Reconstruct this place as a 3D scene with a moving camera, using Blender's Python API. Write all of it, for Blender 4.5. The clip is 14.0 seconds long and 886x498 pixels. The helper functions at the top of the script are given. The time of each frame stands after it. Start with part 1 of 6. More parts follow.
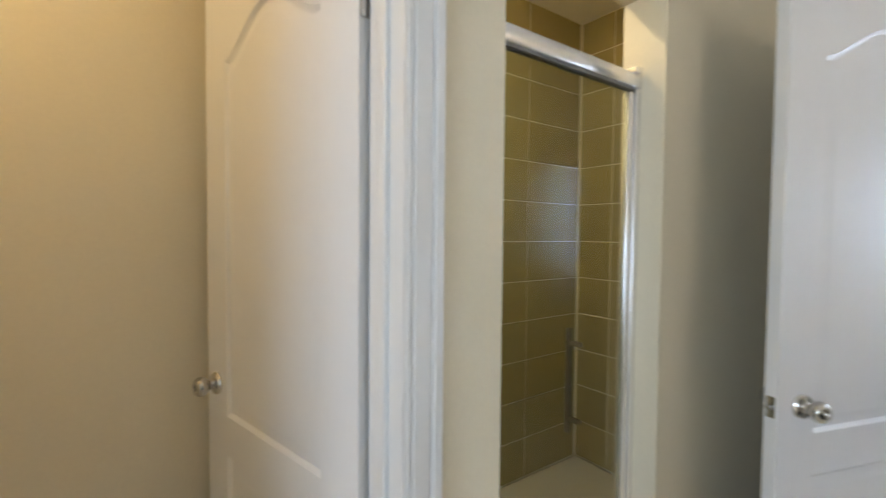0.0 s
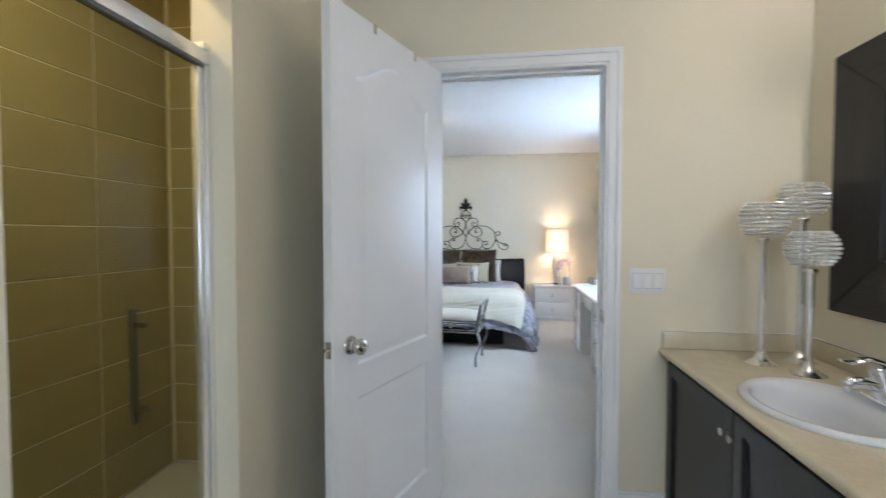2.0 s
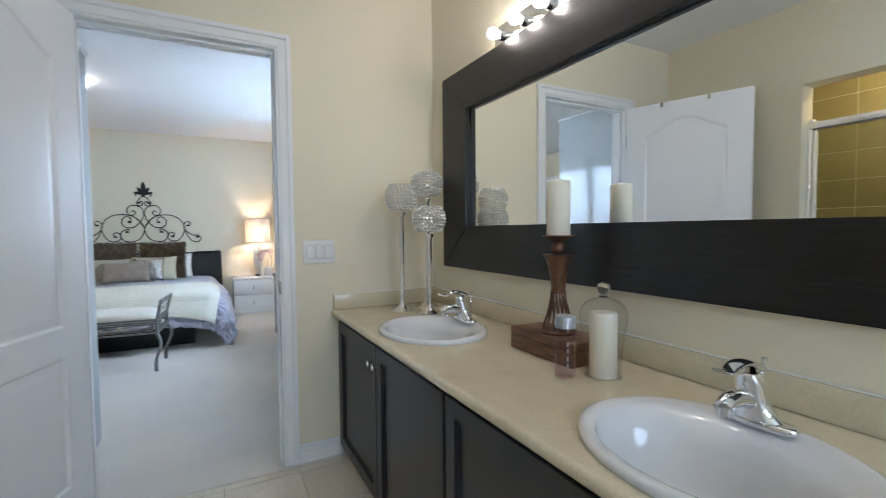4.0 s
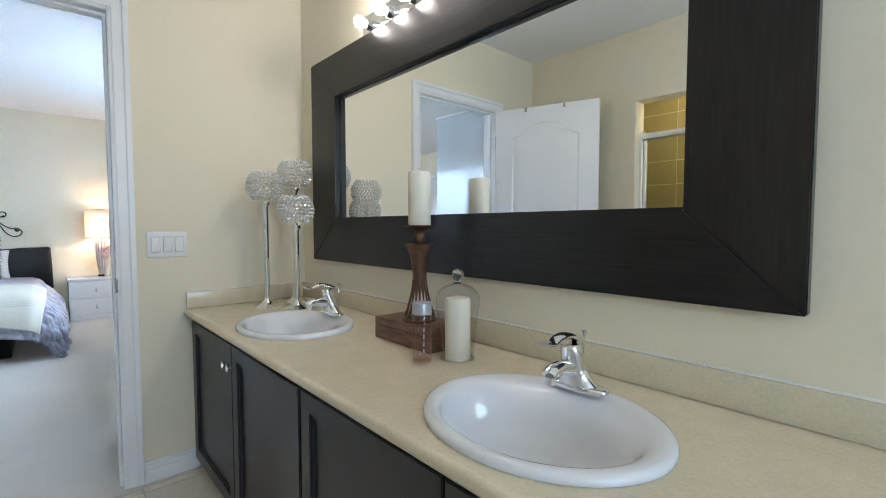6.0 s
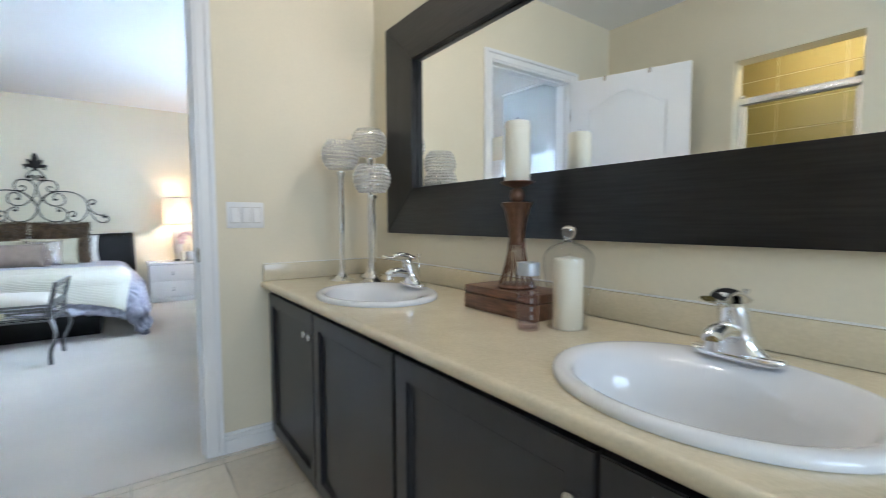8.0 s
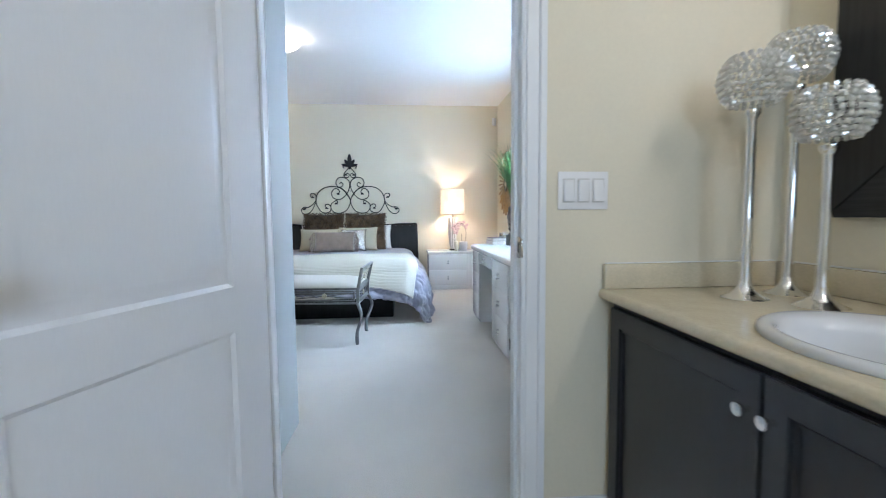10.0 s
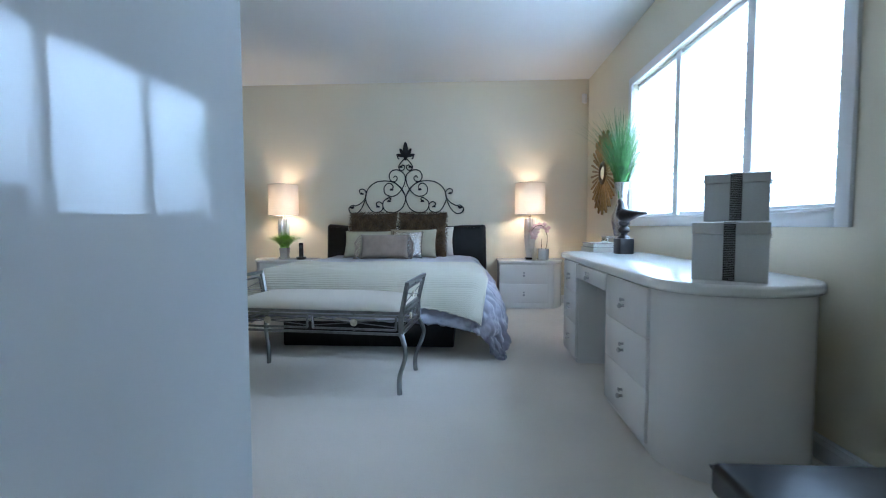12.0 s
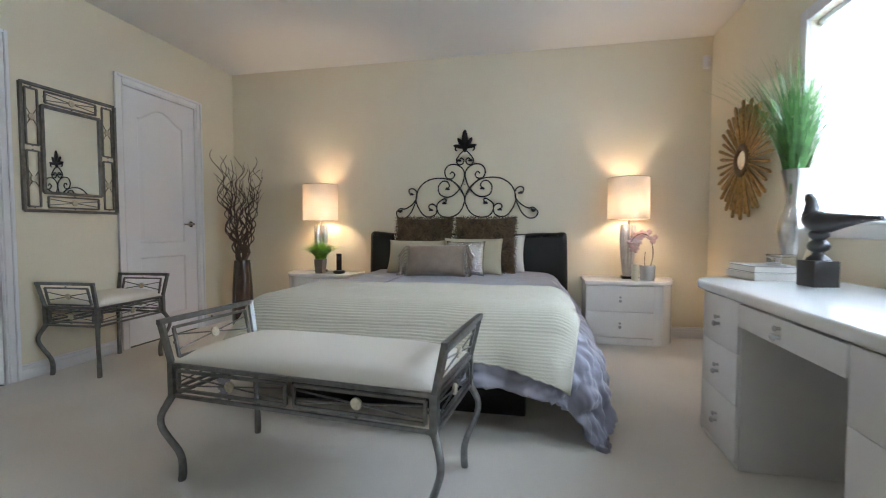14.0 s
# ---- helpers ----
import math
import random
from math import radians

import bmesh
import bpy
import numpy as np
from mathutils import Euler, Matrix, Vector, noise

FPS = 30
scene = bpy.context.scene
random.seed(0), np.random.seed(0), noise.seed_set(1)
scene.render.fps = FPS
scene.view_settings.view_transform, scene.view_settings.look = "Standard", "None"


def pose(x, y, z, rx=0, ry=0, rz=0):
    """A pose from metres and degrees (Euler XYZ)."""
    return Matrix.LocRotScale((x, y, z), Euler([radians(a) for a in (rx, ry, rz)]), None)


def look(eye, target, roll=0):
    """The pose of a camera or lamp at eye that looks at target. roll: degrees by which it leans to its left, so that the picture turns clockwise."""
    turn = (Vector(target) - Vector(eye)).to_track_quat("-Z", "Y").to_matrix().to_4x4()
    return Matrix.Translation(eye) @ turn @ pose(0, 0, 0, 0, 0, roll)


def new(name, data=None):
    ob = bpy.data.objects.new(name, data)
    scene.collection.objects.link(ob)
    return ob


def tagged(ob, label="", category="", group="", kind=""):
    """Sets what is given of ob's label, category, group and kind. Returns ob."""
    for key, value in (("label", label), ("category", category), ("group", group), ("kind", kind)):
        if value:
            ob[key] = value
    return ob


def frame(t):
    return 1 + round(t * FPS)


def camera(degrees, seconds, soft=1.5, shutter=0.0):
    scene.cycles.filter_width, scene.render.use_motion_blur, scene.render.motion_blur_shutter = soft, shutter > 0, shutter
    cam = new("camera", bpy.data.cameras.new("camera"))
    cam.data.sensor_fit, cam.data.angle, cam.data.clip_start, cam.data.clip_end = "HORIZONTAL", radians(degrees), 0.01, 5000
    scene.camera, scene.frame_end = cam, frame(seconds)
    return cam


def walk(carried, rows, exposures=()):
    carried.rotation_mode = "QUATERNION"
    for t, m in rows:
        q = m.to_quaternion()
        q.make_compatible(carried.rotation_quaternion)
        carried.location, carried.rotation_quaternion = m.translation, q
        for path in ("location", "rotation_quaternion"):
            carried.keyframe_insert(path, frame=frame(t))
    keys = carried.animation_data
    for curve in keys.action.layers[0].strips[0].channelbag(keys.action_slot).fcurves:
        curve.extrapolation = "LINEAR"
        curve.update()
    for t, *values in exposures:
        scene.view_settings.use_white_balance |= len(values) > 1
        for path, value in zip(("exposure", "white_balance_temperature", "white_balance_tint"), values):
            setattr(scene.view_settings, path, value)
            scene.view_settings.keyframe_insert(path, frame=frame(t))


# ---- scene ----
cam = camera(90.2, 14.0, soft=1.0, shutter=0.4)
PATH = [
    (0, (1.167, 0.279, 1.343), (2.339, 1.897, 1.275), 0.5),
    (0.5, (1.182, 0.186, 1.349), (2.638, 1.555, 1.292), 0.3),
    (1, (1.183, 0.12, 1.341), (2.847, 1.229, 1.276), 0.2),
    (1.5, (1.188, 0.114, 1.316), (3.049, 0.841, 1.247), 0.1),
    (2, (1.182, 0.13, 1.274), (3.161, 0.412, 1.208), -0.0),
    (2.5, (1.132, 0.126, 1.222), (3.126, -0.022, 1.162), -0.3),
    (3, (1.079, 0.089, 1.199), (3.021, -0.384, 1.128), -0.5),
    (3.5, (1.037, 0.038, 1.168), (2.897, -0.692, 1.096), -0.6),
    (4, (1.011, -0.014, 1.171), (2.778, -0.947, 1.084), -0.5),
    (4.2, (1.005, -0.028, 1.156), (2.733, -1.032, 1.08), -0.6),
    (6.3, (0.962, -0.101, 1.141), (2.425, -1.46, 1.028), -0.2),
    (6.5, (0.963, -0.11, 1.128), (2.42, -1.475, 1.008), -0.4),
    (7, (0.992, -0.101, 1.074), (2.441, -1.476, 0.956), -0.2),
    (7.5, (1.052, -0.073, 1.041), (2.507, -1.44, 0.921), -0.3),
    (8, (1.155, -0.059, 1.036), (2.774, -1.226, 0.91), -0.2),
    (8.5, (1.263, -0.031, 1.053), (3.107, -0.795, 0.919), -0.5),
    (9, (1.458, 0.007, 1.02), (3.403, -0.444, 0.905), -0.4),
    (9.2, (1.561, 0.032, 1.023), (3.519, -0.352, 0.893), -0.5),
    (11.3, (2.705, 0.047, 0.915), (4.702, 0.078, 0.802), -0.1),
    (11.5, (2.833, 0.046, 0.911), (4.829, 0.097, 0.797), -0.2),
    (12, (3.106, 0.055, 0.902), (5.1, 0.164, 0.793), -0.1),
    (12.5, (3.403, 0.059, 0.875), (5.394, 0.224, 0.777), -0.2),
    (13, (3.638, 0.082, 0.861), (5.624, 0.302, 0.776), -0.2),
    (13.5, (3.89, 0.076, 0.89), (5.865, 0.375, 0.798), -0.1),
    (14, (4.115, 0.106, 0.935), (6.069, 0.52, 0.844), -0.0),
]
walk(cam, [(t, look(eye, target, roll)) for t, eye, target, roll in PATH], exposures=[(0, 0.15, 6500, 16), (1, 0.1, 6150, 15), (2, 0.07, 6150, 15), (4, -0.03, 6000, 14), (6.5, 0.25, 5950, 13), (7.5, 0.35, 5950, 13), (9.2, 0.28, 5850, 14), (11.3, -0.1, 5500, 11), (12.0, -0.54, 5450, 11), (12.5, -0.9, 5650, 11), (13.0, -1.02, 5950, 12), (13.5, -0.85, 6300, 14), (14, -0.52, 6750, 16)])

# ---- world, sun and large lights ----
world = bpy.data.worlds.new("world")
scene.world = world
world.use_nodes = True
_sky = world.node_tree.nodes.new("ShaderNodeTexSky")
_sky.sky_type, _sky.sun_disc = "NISHITA", False
_sky.sun_elevation, _sky.sun_rotation = radians(42), radians(200)
world.node_tree.links.new(_sky.outputs[0], world.node_tree.nodes["Background"].inputs[0])
world.node_tree.nodes["Background"].inputs[1].default_value = 0.1


def area_light(name, m, w, h, power, colour):
    d = bpy.data.lights.new(name, "AREA")
    d.shape, d.size, d.size_y, d.energy, d.color = "RECTANGLE", w, h, power, colour
    ob = new(name, d)
    ob.matrix_world = m
    return ob


def point_light(name, at, power, colour, radius=0.03):
    d = bpy.data.lights.new(name, "POINT")
    d.energy, d.color, d.shadow_soft_size = power, colour, radius
    ob = new(name, d)
    ob.location = at
    return ob


SKY_BLUE = (0.64, 0.82, 1.0)
# daylight behind the bedroom's pleated shades, and in the bathroom's window
area_light("bedroom_window_daylight", look((5.84, -1.84, 1.80), (5.84, -1.04, 1.20)), 2.3, 1.1, 610, SKY_BLUE)
area_light("bathroom_window_daylight", look((-1.06, -0.12, 1.5), (2, -0.12, 1.2)), 1.1, 1.1, 36, SKY_BLUE)
# recessed ceiling lights in the shower and the toilet room
area_light("shower_ceiling_light", look((2.05, 1.45, 2.508), (2.05, 1.4501, 0.0)), 0.09, 0.09, 7.5, (1.0, 0.80, 0.44))
area_light("toilet_ceiling_light", look((0.75, 1.46, 2.508), (0.75, 1.4601, 0.0)), 0.09, 0.09, 4.9, (1.0, 0.74, 0.36))

# ---- materials ----
def mat(name, colour, rough=0.5, metal=0.0, grain=0.0, grain_scale=60.0, bump=0.0, bump_scale=200.0, blotch=0.0, blotch_scale=3.0,
        coat=0.0, alpha=None, stretch=(1, 1, 1), spec=0.5, sheen=0.0, per_piece=0.0, flecks=0.0, fleck_scale=150.0):
    m = bpy.data.materials.new(name)
    m.use_nodes = True
    nt = m.node_tree
    b = nt.nodes["Principled BSDF"]
    b.inputs["Base Color"].default_value = (*colour, 1)
    b.inputs["Roughness"].default_value = rough
    b.inputs["Metallic"].default_value = metal
    b.inputs["Coat Weight"].default_value = coat
    b.inputs["Coat Roughness"].default_value = 0.05
    b.inputs["Specular IOR Level"].default_value = spec
    b.inputs["Sheen Weight"].default_value = sheen
    tc = nt.nodes.new("ShaderNodeTexCoord")
    mp = nt.nodes.new("ShaderNodeMapping")
    mp.inputs["Scale"].default_value = stretch
    nt.links.new(tc.outputs["Object"], mp.inputs[0])
    last = None
    for amount, scale, detail in ((blotch, blotch_scale, 3), (grain, grain_scale, 6)):
        if not amount:
            continue
        n = nt.nodes.new("ShaderNodeTexNoise")
        n.inputs["Scale"].default_value, n.inputs["Detail"].default_value = scale, detail
        nt.links.new(mp.outputs[0], n.inputs["Vector"])
        r = nt.nodes.new("ShaderNodeMapRange")
        r.inputs[1].default_value, r.inputs[2].default_value = 0.3, 0.7
        r.inputs[3].default_value, r.inputs[4].default_value = 1 - amount, 1 + amount
        nt.links.new(n.outputs[0], r.inputs[0])
        x = nt.nodes.new("ShaderNodeVectorMath")
        x.operation = "SCALE"
        if last is None:
            x.inputs[0].default_value = colour
        else:
            nt.links.new(last, x.inputs[0])
        nt.links.new(r.outputs[0], x.inputs["Scale"])
        last = x.outputs[0]
    if flecks:
        v = nt.nodes.new("ShaderNodeTexVoronoi")
        v.inputs["Scale"].default_value = fleck_scale
        nt.links.new(mp.outputs[0], v.inputs["Vector"])
        sp = nt.nodes.new("ShaderNodeSeparateColor")
        nt.links.new(v.outputs["Color"], sp.inputs[0])
        r = nt.nodes.new("ShaderNodeMapRange")
        r.inputs[1].default_value, r.inputs[2].default_value = 0.0, 1.0
        r.inputs[3].default_value, r.inputs[4].default_value = 1 - flecks, 1 + flecks
        nt.links.new(sp.outputs[0], r.inputs[0])
        x = nt.nodes.new("ShaderNodeVectorMath")
        x.operation = "SCALE"
        if last is None:
            x.inputs[0].default_value = colour
        else:
            nt.links.new(last, x.inputs[0])
        nt.links.new(r.outputs[0], x.inputs["Scale"])
        last = x.outputs[0]
    if per_piece:
        info = nt.nodes.new("ShaderNodeObjectInfo")
        r = nt.nodes.new("ShaderNodeMapRange")
        r.inputs[3].default_value, r.inputs[4].default_value = 1 - per_piece, 1 + per_piece
        nt.links.new(info.outputs["Random"], r.inputs[0])
        x = nt.nodes.new("ShaderNodeVectorMath")
        x.operation = "SCALE"
        if last is None:
            x.inputs[0].default_value = colour
        else:
            nt.links.new(last, x.inputs[0])
        nt.links.new(r.outputs[0], x.inputs["Scale"])
        last = x.outputs[0]
    if last is not None:
        nt.links.new(last, b.inputs["Base Color"])
    if bump:
        n = nt.nodes.new("ShaderNodeTexNoise")
        n.inputs["Scale"].default_value, n.inputs["Detail"].default_value = bump_scale, 4
        nt.links.new(mp.outputs[0], n.inputs["Vector"])
        k = nt.nodes.new("ShaderNodeBump")
        k.inputs["Strength"].default_value, k.inputs["Distance"].default_value = bump, 0.01
        nt.links.new(n.outputs[0], k.inputs["Height"])
        nt.links.new(k.outputs[0], b.inputs["Normal"])
    return m


def glass(name, colour=(1, 1, 1), rough=0.0, clear=0.9, base=0.028):
    """A thin pane: mostly let through, with a glossy surface."""
    m = bpy.data.materials.new(name)
    m.use_nodes = True
    nt = m.node_tree
    nt.nodes.remove(nt.nodes["Principled BSDF"])
    t, g, mix = nt.nodes.new("ShaderNodeBsdfTransparent"), nt.nodes.new("ShaderNodeBsdfGlossy"), nt.nodes.new("ShaderNodeMixShader")
    lw, pw, ad = nt.nodes.new("ShaderNodeLayerWeight"), nt.nodes.new("ShaderNodeMath"), nt.nodes.new("ShaderNodeMath")
    lw.inputs["Blend"].default_value = 0.5
    pw.operation, ad.operation = "POWER", "MULTIPLY_ADD"
    pw.inputs[1].default_value, ad.inputs[1].default_value, ad.inputs[2].default_value = 4.0, 0.75, base
    nt.links.new(lw.outputs["Facing"], pw.inputs[0])
    nt.links.new(pw.outputs[0], ad.inputs[0])
    t.inputs[0].default_value = (*[c * clear for c in colour], 1)
    g.inputs["Roughness"].default_value = rough
    nt.links.new(ad.outputs[0], mix.inputs[0])
    nt.links.new(t.outputs[0], mix.inputs[1])
    nt.links.new(g.outputs[0], mix.inputs[2])
    nt.links.new(mix.outputs[0], nt.nodes["Material Output"].inputs[0])
    return m


def translucent(name, colour, share, rough=0.8):
    m = bpy.data.materials.new(name)
    m.use_nodes = True
    nt = m.node_tree
    nt.nodes.remove(nt.nodes["Principled BSDF"])
    d, t, mix = nt.nodes.new("ShaderNodeBsdfDiffuse"), nt.nodes.new("ShaderNodeBsdfTranslucent"), nt.nodes.new("ShaderNodeMixShader")
    d.inputs[0].default_value = t.inputs[0].default_value = (*colour, 1)
    mix.inputs[0].default_value = share
    nt.links.new(d.outputs[0], mix.inputs[1])
    nt.links.new(t.outputs[0], mix.inputs[2])
    nt.links.new(mix.outputs[0], nt.nodes["Material Output"].inputs[0])
    return m


def glow(name, colour, strength):
    m = bpy.data.materials.new(name)
    m.use_nodes = True
    b = m.node_tree.nodes["Principled BSDF"]
    b.inputs["Base Color"].default_value = (0.8, 0.8, 0.8, 1)
    b.inputs["Emission Color"].default_value = (*colour, 1)
    b.inputs["Emission Strength"].default_value = strength
    return m


WALL = mat("cream_wall_paint", (0.755, 0.685, 0.53), 0.62, grain=0.015, grain_scale=90, bump=0.05, bump_scale=260, blotch=0.02, blotch_scale=1.2)
CEIL = mat("white_ceiling_paint", (0.84, 0.83, 0.81), 0.85, grain=0.02, grain_scale=150, bump=0.12, bump_scale=180)
TRIM = mat("white_trim_paint", (0.80, 0.80, 0.80), 0.32, blotch=0.015, blotch_scale=2, bump=0.02, bump_scale=60)
DOORW = mat("white_door_paint", (0.80, 0.80, 0.81), 0.30, grain=0.01, grain_scale=30, bump=0.03, bump_scale=50, stretch=(6, 6, 1))
CARPET = mat("cream_carpet", (0.71, 0.66, 0.585), 0.95, grain=0.10, grain_scale=260, bump=0.6, bump_scale=330, blotch=0.05, blotch_scale=2.2, sheen=0.3)
TILEF = mat("beige_floor_tile", (0.62, 0.56, 0.46), 0.3, blotch=0.06, blotch_scale=5, grain=0.04, grain_scale=40, per_piece=0.04)
GROUT = mat("grout", (0.42, 0.39, 0.33), 0.9, grain=0.08, grain_scale=200)
TILEW = mat("olive_beige_wall_tile", (0.40, 0.352, 0.18), 0.25, blotch=0.05, blotch_scale=4, grain=0.012, grain_scale=25, per_piece=0.05)
GROUTW = mat("pale_grout", (0.78, 0.74, 0.58), 0.85, grain=0.06, grain_scale=200)
CHROME = mat("chrome", (0.82, 0.83, 0.85), 0.06, 1.0)
NICKEL = mat("satin_nickel", (0.60, 0.575, 0.54), 0.17, 1.0, grain=0.03, grain_scale=120)
BLACKWOOD = mat("black_stained_wood", (0.012, 0.011, 0.012), 0.33, grain=0.35, grain_scale=14, bump=0.12, bump_scale=22, stretch=(1, 1, 14), blotch=0.15)
ESPRESSO = mat("espresso_cabinet_paint", (0.020, 0.020, 0.024), 0.36, grain=0.12, grain_scale=30, stretch=(8, 8, 1), bump=0.06, bump_scale=40)
COUNTER = mat("beige_speckled_laminate", (0.60, 0.525, 0.375), 0.19, grain=0.045, grain_scale=190, blotch=0.04, blotch_scale=14, flecks=0.035, fleck_scale=210)
PORCELAIN = mat("white_porcelain", (0.69, 0.69, 0.695), 0.09, coat=0.3, blotch=0.01)
WHITEGLOSS = mat("white_lacquer", (0.86, 0.85, 0.83), 0.14, spec=0.32, blotch=0.015, blotch_scale=2)
MIRROR = mat("mirror_glass", (0.93, 0.95, 0.94), 0.0, 1.0)
PANE = glass("shower_glass", (0.93, 0.96, 0.93), 0.22, 0.92, 0.012)
CLEAR = glass("clear_glass", (1, 1, 1), 0.0, 0.96)
PEWTER = mat("pewter_metal", (0.19, 0.19, 0.185), 0.36, 0.9, grain=0.2, grain_scale=40, bump=0.15, bump_scale=90, blotch=0.12, blotch_scale=9)
IRON = mat("black_iron", (0.018, 0.016, 0.015), 0.42, 0.5, grain=0.3, grain_scale=60, bump=0.15, bump_scale=120)
LEATHER = mat("black_leather", (0.010, 0.009, 0.009), 0.30, spec=0.22, grain=0.1, grain_scale=12, bump=0.10, bump_scale=7, blotch=0.2, blotch_scale=5)
IVORY = mat("ivory_seat_fabric", (0.70, 0.665, 0.59), 0.75, grain=0.03, grain_scale=300, bump=0.08, bump_scale=400)
DUVET = mat("lavender_grey_satin", (0.285, 0.28, 0.335), 0.42, blotch=0.05, blotch_scale=4, grain=0.03, grain_scale=200, sheen=0.3, bump=0.35, bump_scale=22)
THROW = mat("ivory_knit", (0.60, 0.57, 0.465), 0.9, grain=0.08, grain_scale=220, bump=0.35, bump_scale=300, sheen=0.3)
SHADE = translucent("pleated_shade_cloth", (0.84, 0.86, 0.88), 0.62)
LAMPSHADE = translucent("cream_lamp_shade", (0.87, 0.75, 0.61), 0.095)


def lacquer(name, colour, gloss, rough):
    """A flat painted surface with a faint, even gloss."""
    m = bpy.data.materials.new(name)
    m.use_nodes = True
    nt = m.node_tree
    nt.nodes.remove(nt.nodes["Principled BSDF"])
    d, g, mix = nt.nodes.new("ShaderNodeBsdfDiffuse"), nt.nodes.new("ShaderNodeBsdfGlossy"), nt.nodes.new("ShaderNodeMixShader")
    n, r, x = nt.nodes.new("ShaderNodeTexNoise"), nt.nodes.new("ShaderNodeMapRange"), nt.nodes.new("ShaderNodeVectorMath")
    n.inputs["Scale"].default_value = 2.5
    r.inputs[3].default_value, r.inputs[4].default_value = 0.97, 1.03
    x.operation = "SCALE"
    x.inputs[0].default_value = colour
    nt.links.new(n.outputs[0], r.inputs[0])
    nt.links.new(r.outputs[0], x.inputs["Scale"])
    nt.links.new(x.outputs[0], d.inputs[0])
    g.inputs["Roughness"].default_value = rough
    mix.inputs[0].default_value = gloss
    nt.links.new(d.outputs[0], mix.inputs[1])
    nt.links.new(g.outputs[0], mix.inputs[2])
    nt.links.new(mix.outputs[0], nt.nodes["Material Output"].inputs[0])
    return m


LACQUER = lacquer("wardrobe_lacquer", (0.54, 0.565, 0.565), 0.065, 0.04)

# ---- building helpers ----
def BM():
    return bmesh.new()


def cube(bm, x0, x1, y0, y1, z0, z1, bevel=0.0, seg=2):
    r = bmesh.ops.create_cube(bm, size=1, matrix=Matrix.LocRotScale(((x0 + x1) / 2, (y0 + y1) / 2, (z0 + z1) / 2), None, (abs(x1 - x0), abs(y1 - y0), abs(z1 - z0))))
    if bevel:
        es = list({e for v in r["verts"] for e in v.link_edges})
        bmesh.ops.bevel(bm, geom=es, offset=bevel, segments=seg, affect="EDGES", profile=0.5)
    return bm


def box(x0, x1, y0, y1, z0, z1, bevel=0.0, seg=2):
    return cube(BM(), x0, x1, y0, y1, z0, z1, bevel, seg)


def lathe(bm, profile, seg=32, at=(0, 0, 0), sx=1.0, sy=1.0, caps=True):
    """Turn a profile of (radius, height) round the z axis."""
    rings = []
    for r, z in profile:
        rings.append([bm.verts.new((at[0] + sx * r * math.cos(2 * math.pi * i / seg), at[1] + sy * r * math.sin(2 * math.pi * i / seg), at[2] + z)) for i in range(seg)])
    for a, b in zip(rings, rings[1:]):
        for i in range(seg):
            bm.faces.new((a[i], a[(i + 1) % seg], b[(i + 1) % seg], b[i]))
    if caps and profile[0][0] > 1e-4:
        bm.faces.new(rings[0][::-1])
    if caps and profile[-1][0] > 1e-4:
        bm.faces.new(rings[-1])
    bmesh.ops.remove_doubles(bm, verts=bm.verts, dist=1e-5)
    return bm


def tube(bm, points, r, seg=8, taper=None):
    """A round bar along a line of points; taper gives a radius factor from 0 to 1 along it."""
    pts = [Vector(p) for p in points]
    up = Vector((0.123, 0.217, 0.969)).normalized()
    rings = []
    for i, p in enumerate(pts):
        d = (pts[min(i + 1, len(pts) - 1)] - pts[max(i - 1, 0)]).normalized()
        u = d.cross(up)
        if u.length < 0.15:
            u = d.cross(Vector((1, 0, 0)))
        u.normalize()
        if rings and u.dot(last) < 0:
            u = -u
        last = u
        w = d.cross(u)
        rr = r * (taper(i / (len(pts) - 1)) if taper else 1)
        rings.append([bm.verts.new(p + rr * (math.cos(2 * math.pi * k / seg) * u + math.sin(2 * math.pi * k / seg) * w)) for k in range(seg)])
    for a, b in zip(rings, rings[1:]):
        for k in range(seg):
            bm.faces.new((a[k], a[(k + 1) % seg], b[(k + 1) % seg], b[k]))
    bm.faces.new(rings[0][::-1])
    bm.faces.new(rings[-1])
    return bm


def prism(bm, outline, z0, z1, bevel=0.0, seg=3):
    """A flat outline of (x, y) raised from z0 to z1, with its top and bottom edges rounded."""
    n = len(outline)
    a = [bm.verts.new((x, y, z0)) for x, y in outline]
    b = [bm.verts.new((x, y, z1)) for x, y in outline]
    fs = [bm.faces.new(a[::-1]), bm.faces.new(b)]
    for i in range(n):
        bm.faces.new((a[i], a[(i + 1) % n], b[(i + 1) % n], b[i]))
    bmesh.ops.recalc_face_normals(bm, faces=bm.faces)
    if bevel:
        bmesh.ops.bevel(bm, geom=[e for f in fs for e in f.edges], offset=bevel, segments=seg, affect="EDGES", profile=0.5)
    return bm


def part(name, bm, material, parent=None, label="", m=None, smooth=True, angle=40, recalc=True):
    me = bpy.data.meshes.new(name)
    if m is not None:
        bmesh.ops.transform(bm, matrix=m, verts=bm.verts)
    if recalc:
        bmesh.ops.recalc_face_normals(bm, faces=bm.faces)
    bm.to_mesh(me)
    bm.free()
    me.materials.append(material)
    if smooth:
        me.shade_smooth()
        me.set_sharp_from_angle(angle=radians(angle))
    ob = new(name, me)
    if parent is not None:
        ob.parent = parent
    if label:
        ob["label"] = label
    return ob


def thing(name, m, label, category, group="", kind=""):
    ob = new(name)
    ob.empty_display_size = 0.1
    ob.matrix_world = m
    return tagged(ob, label, category, group, kind)


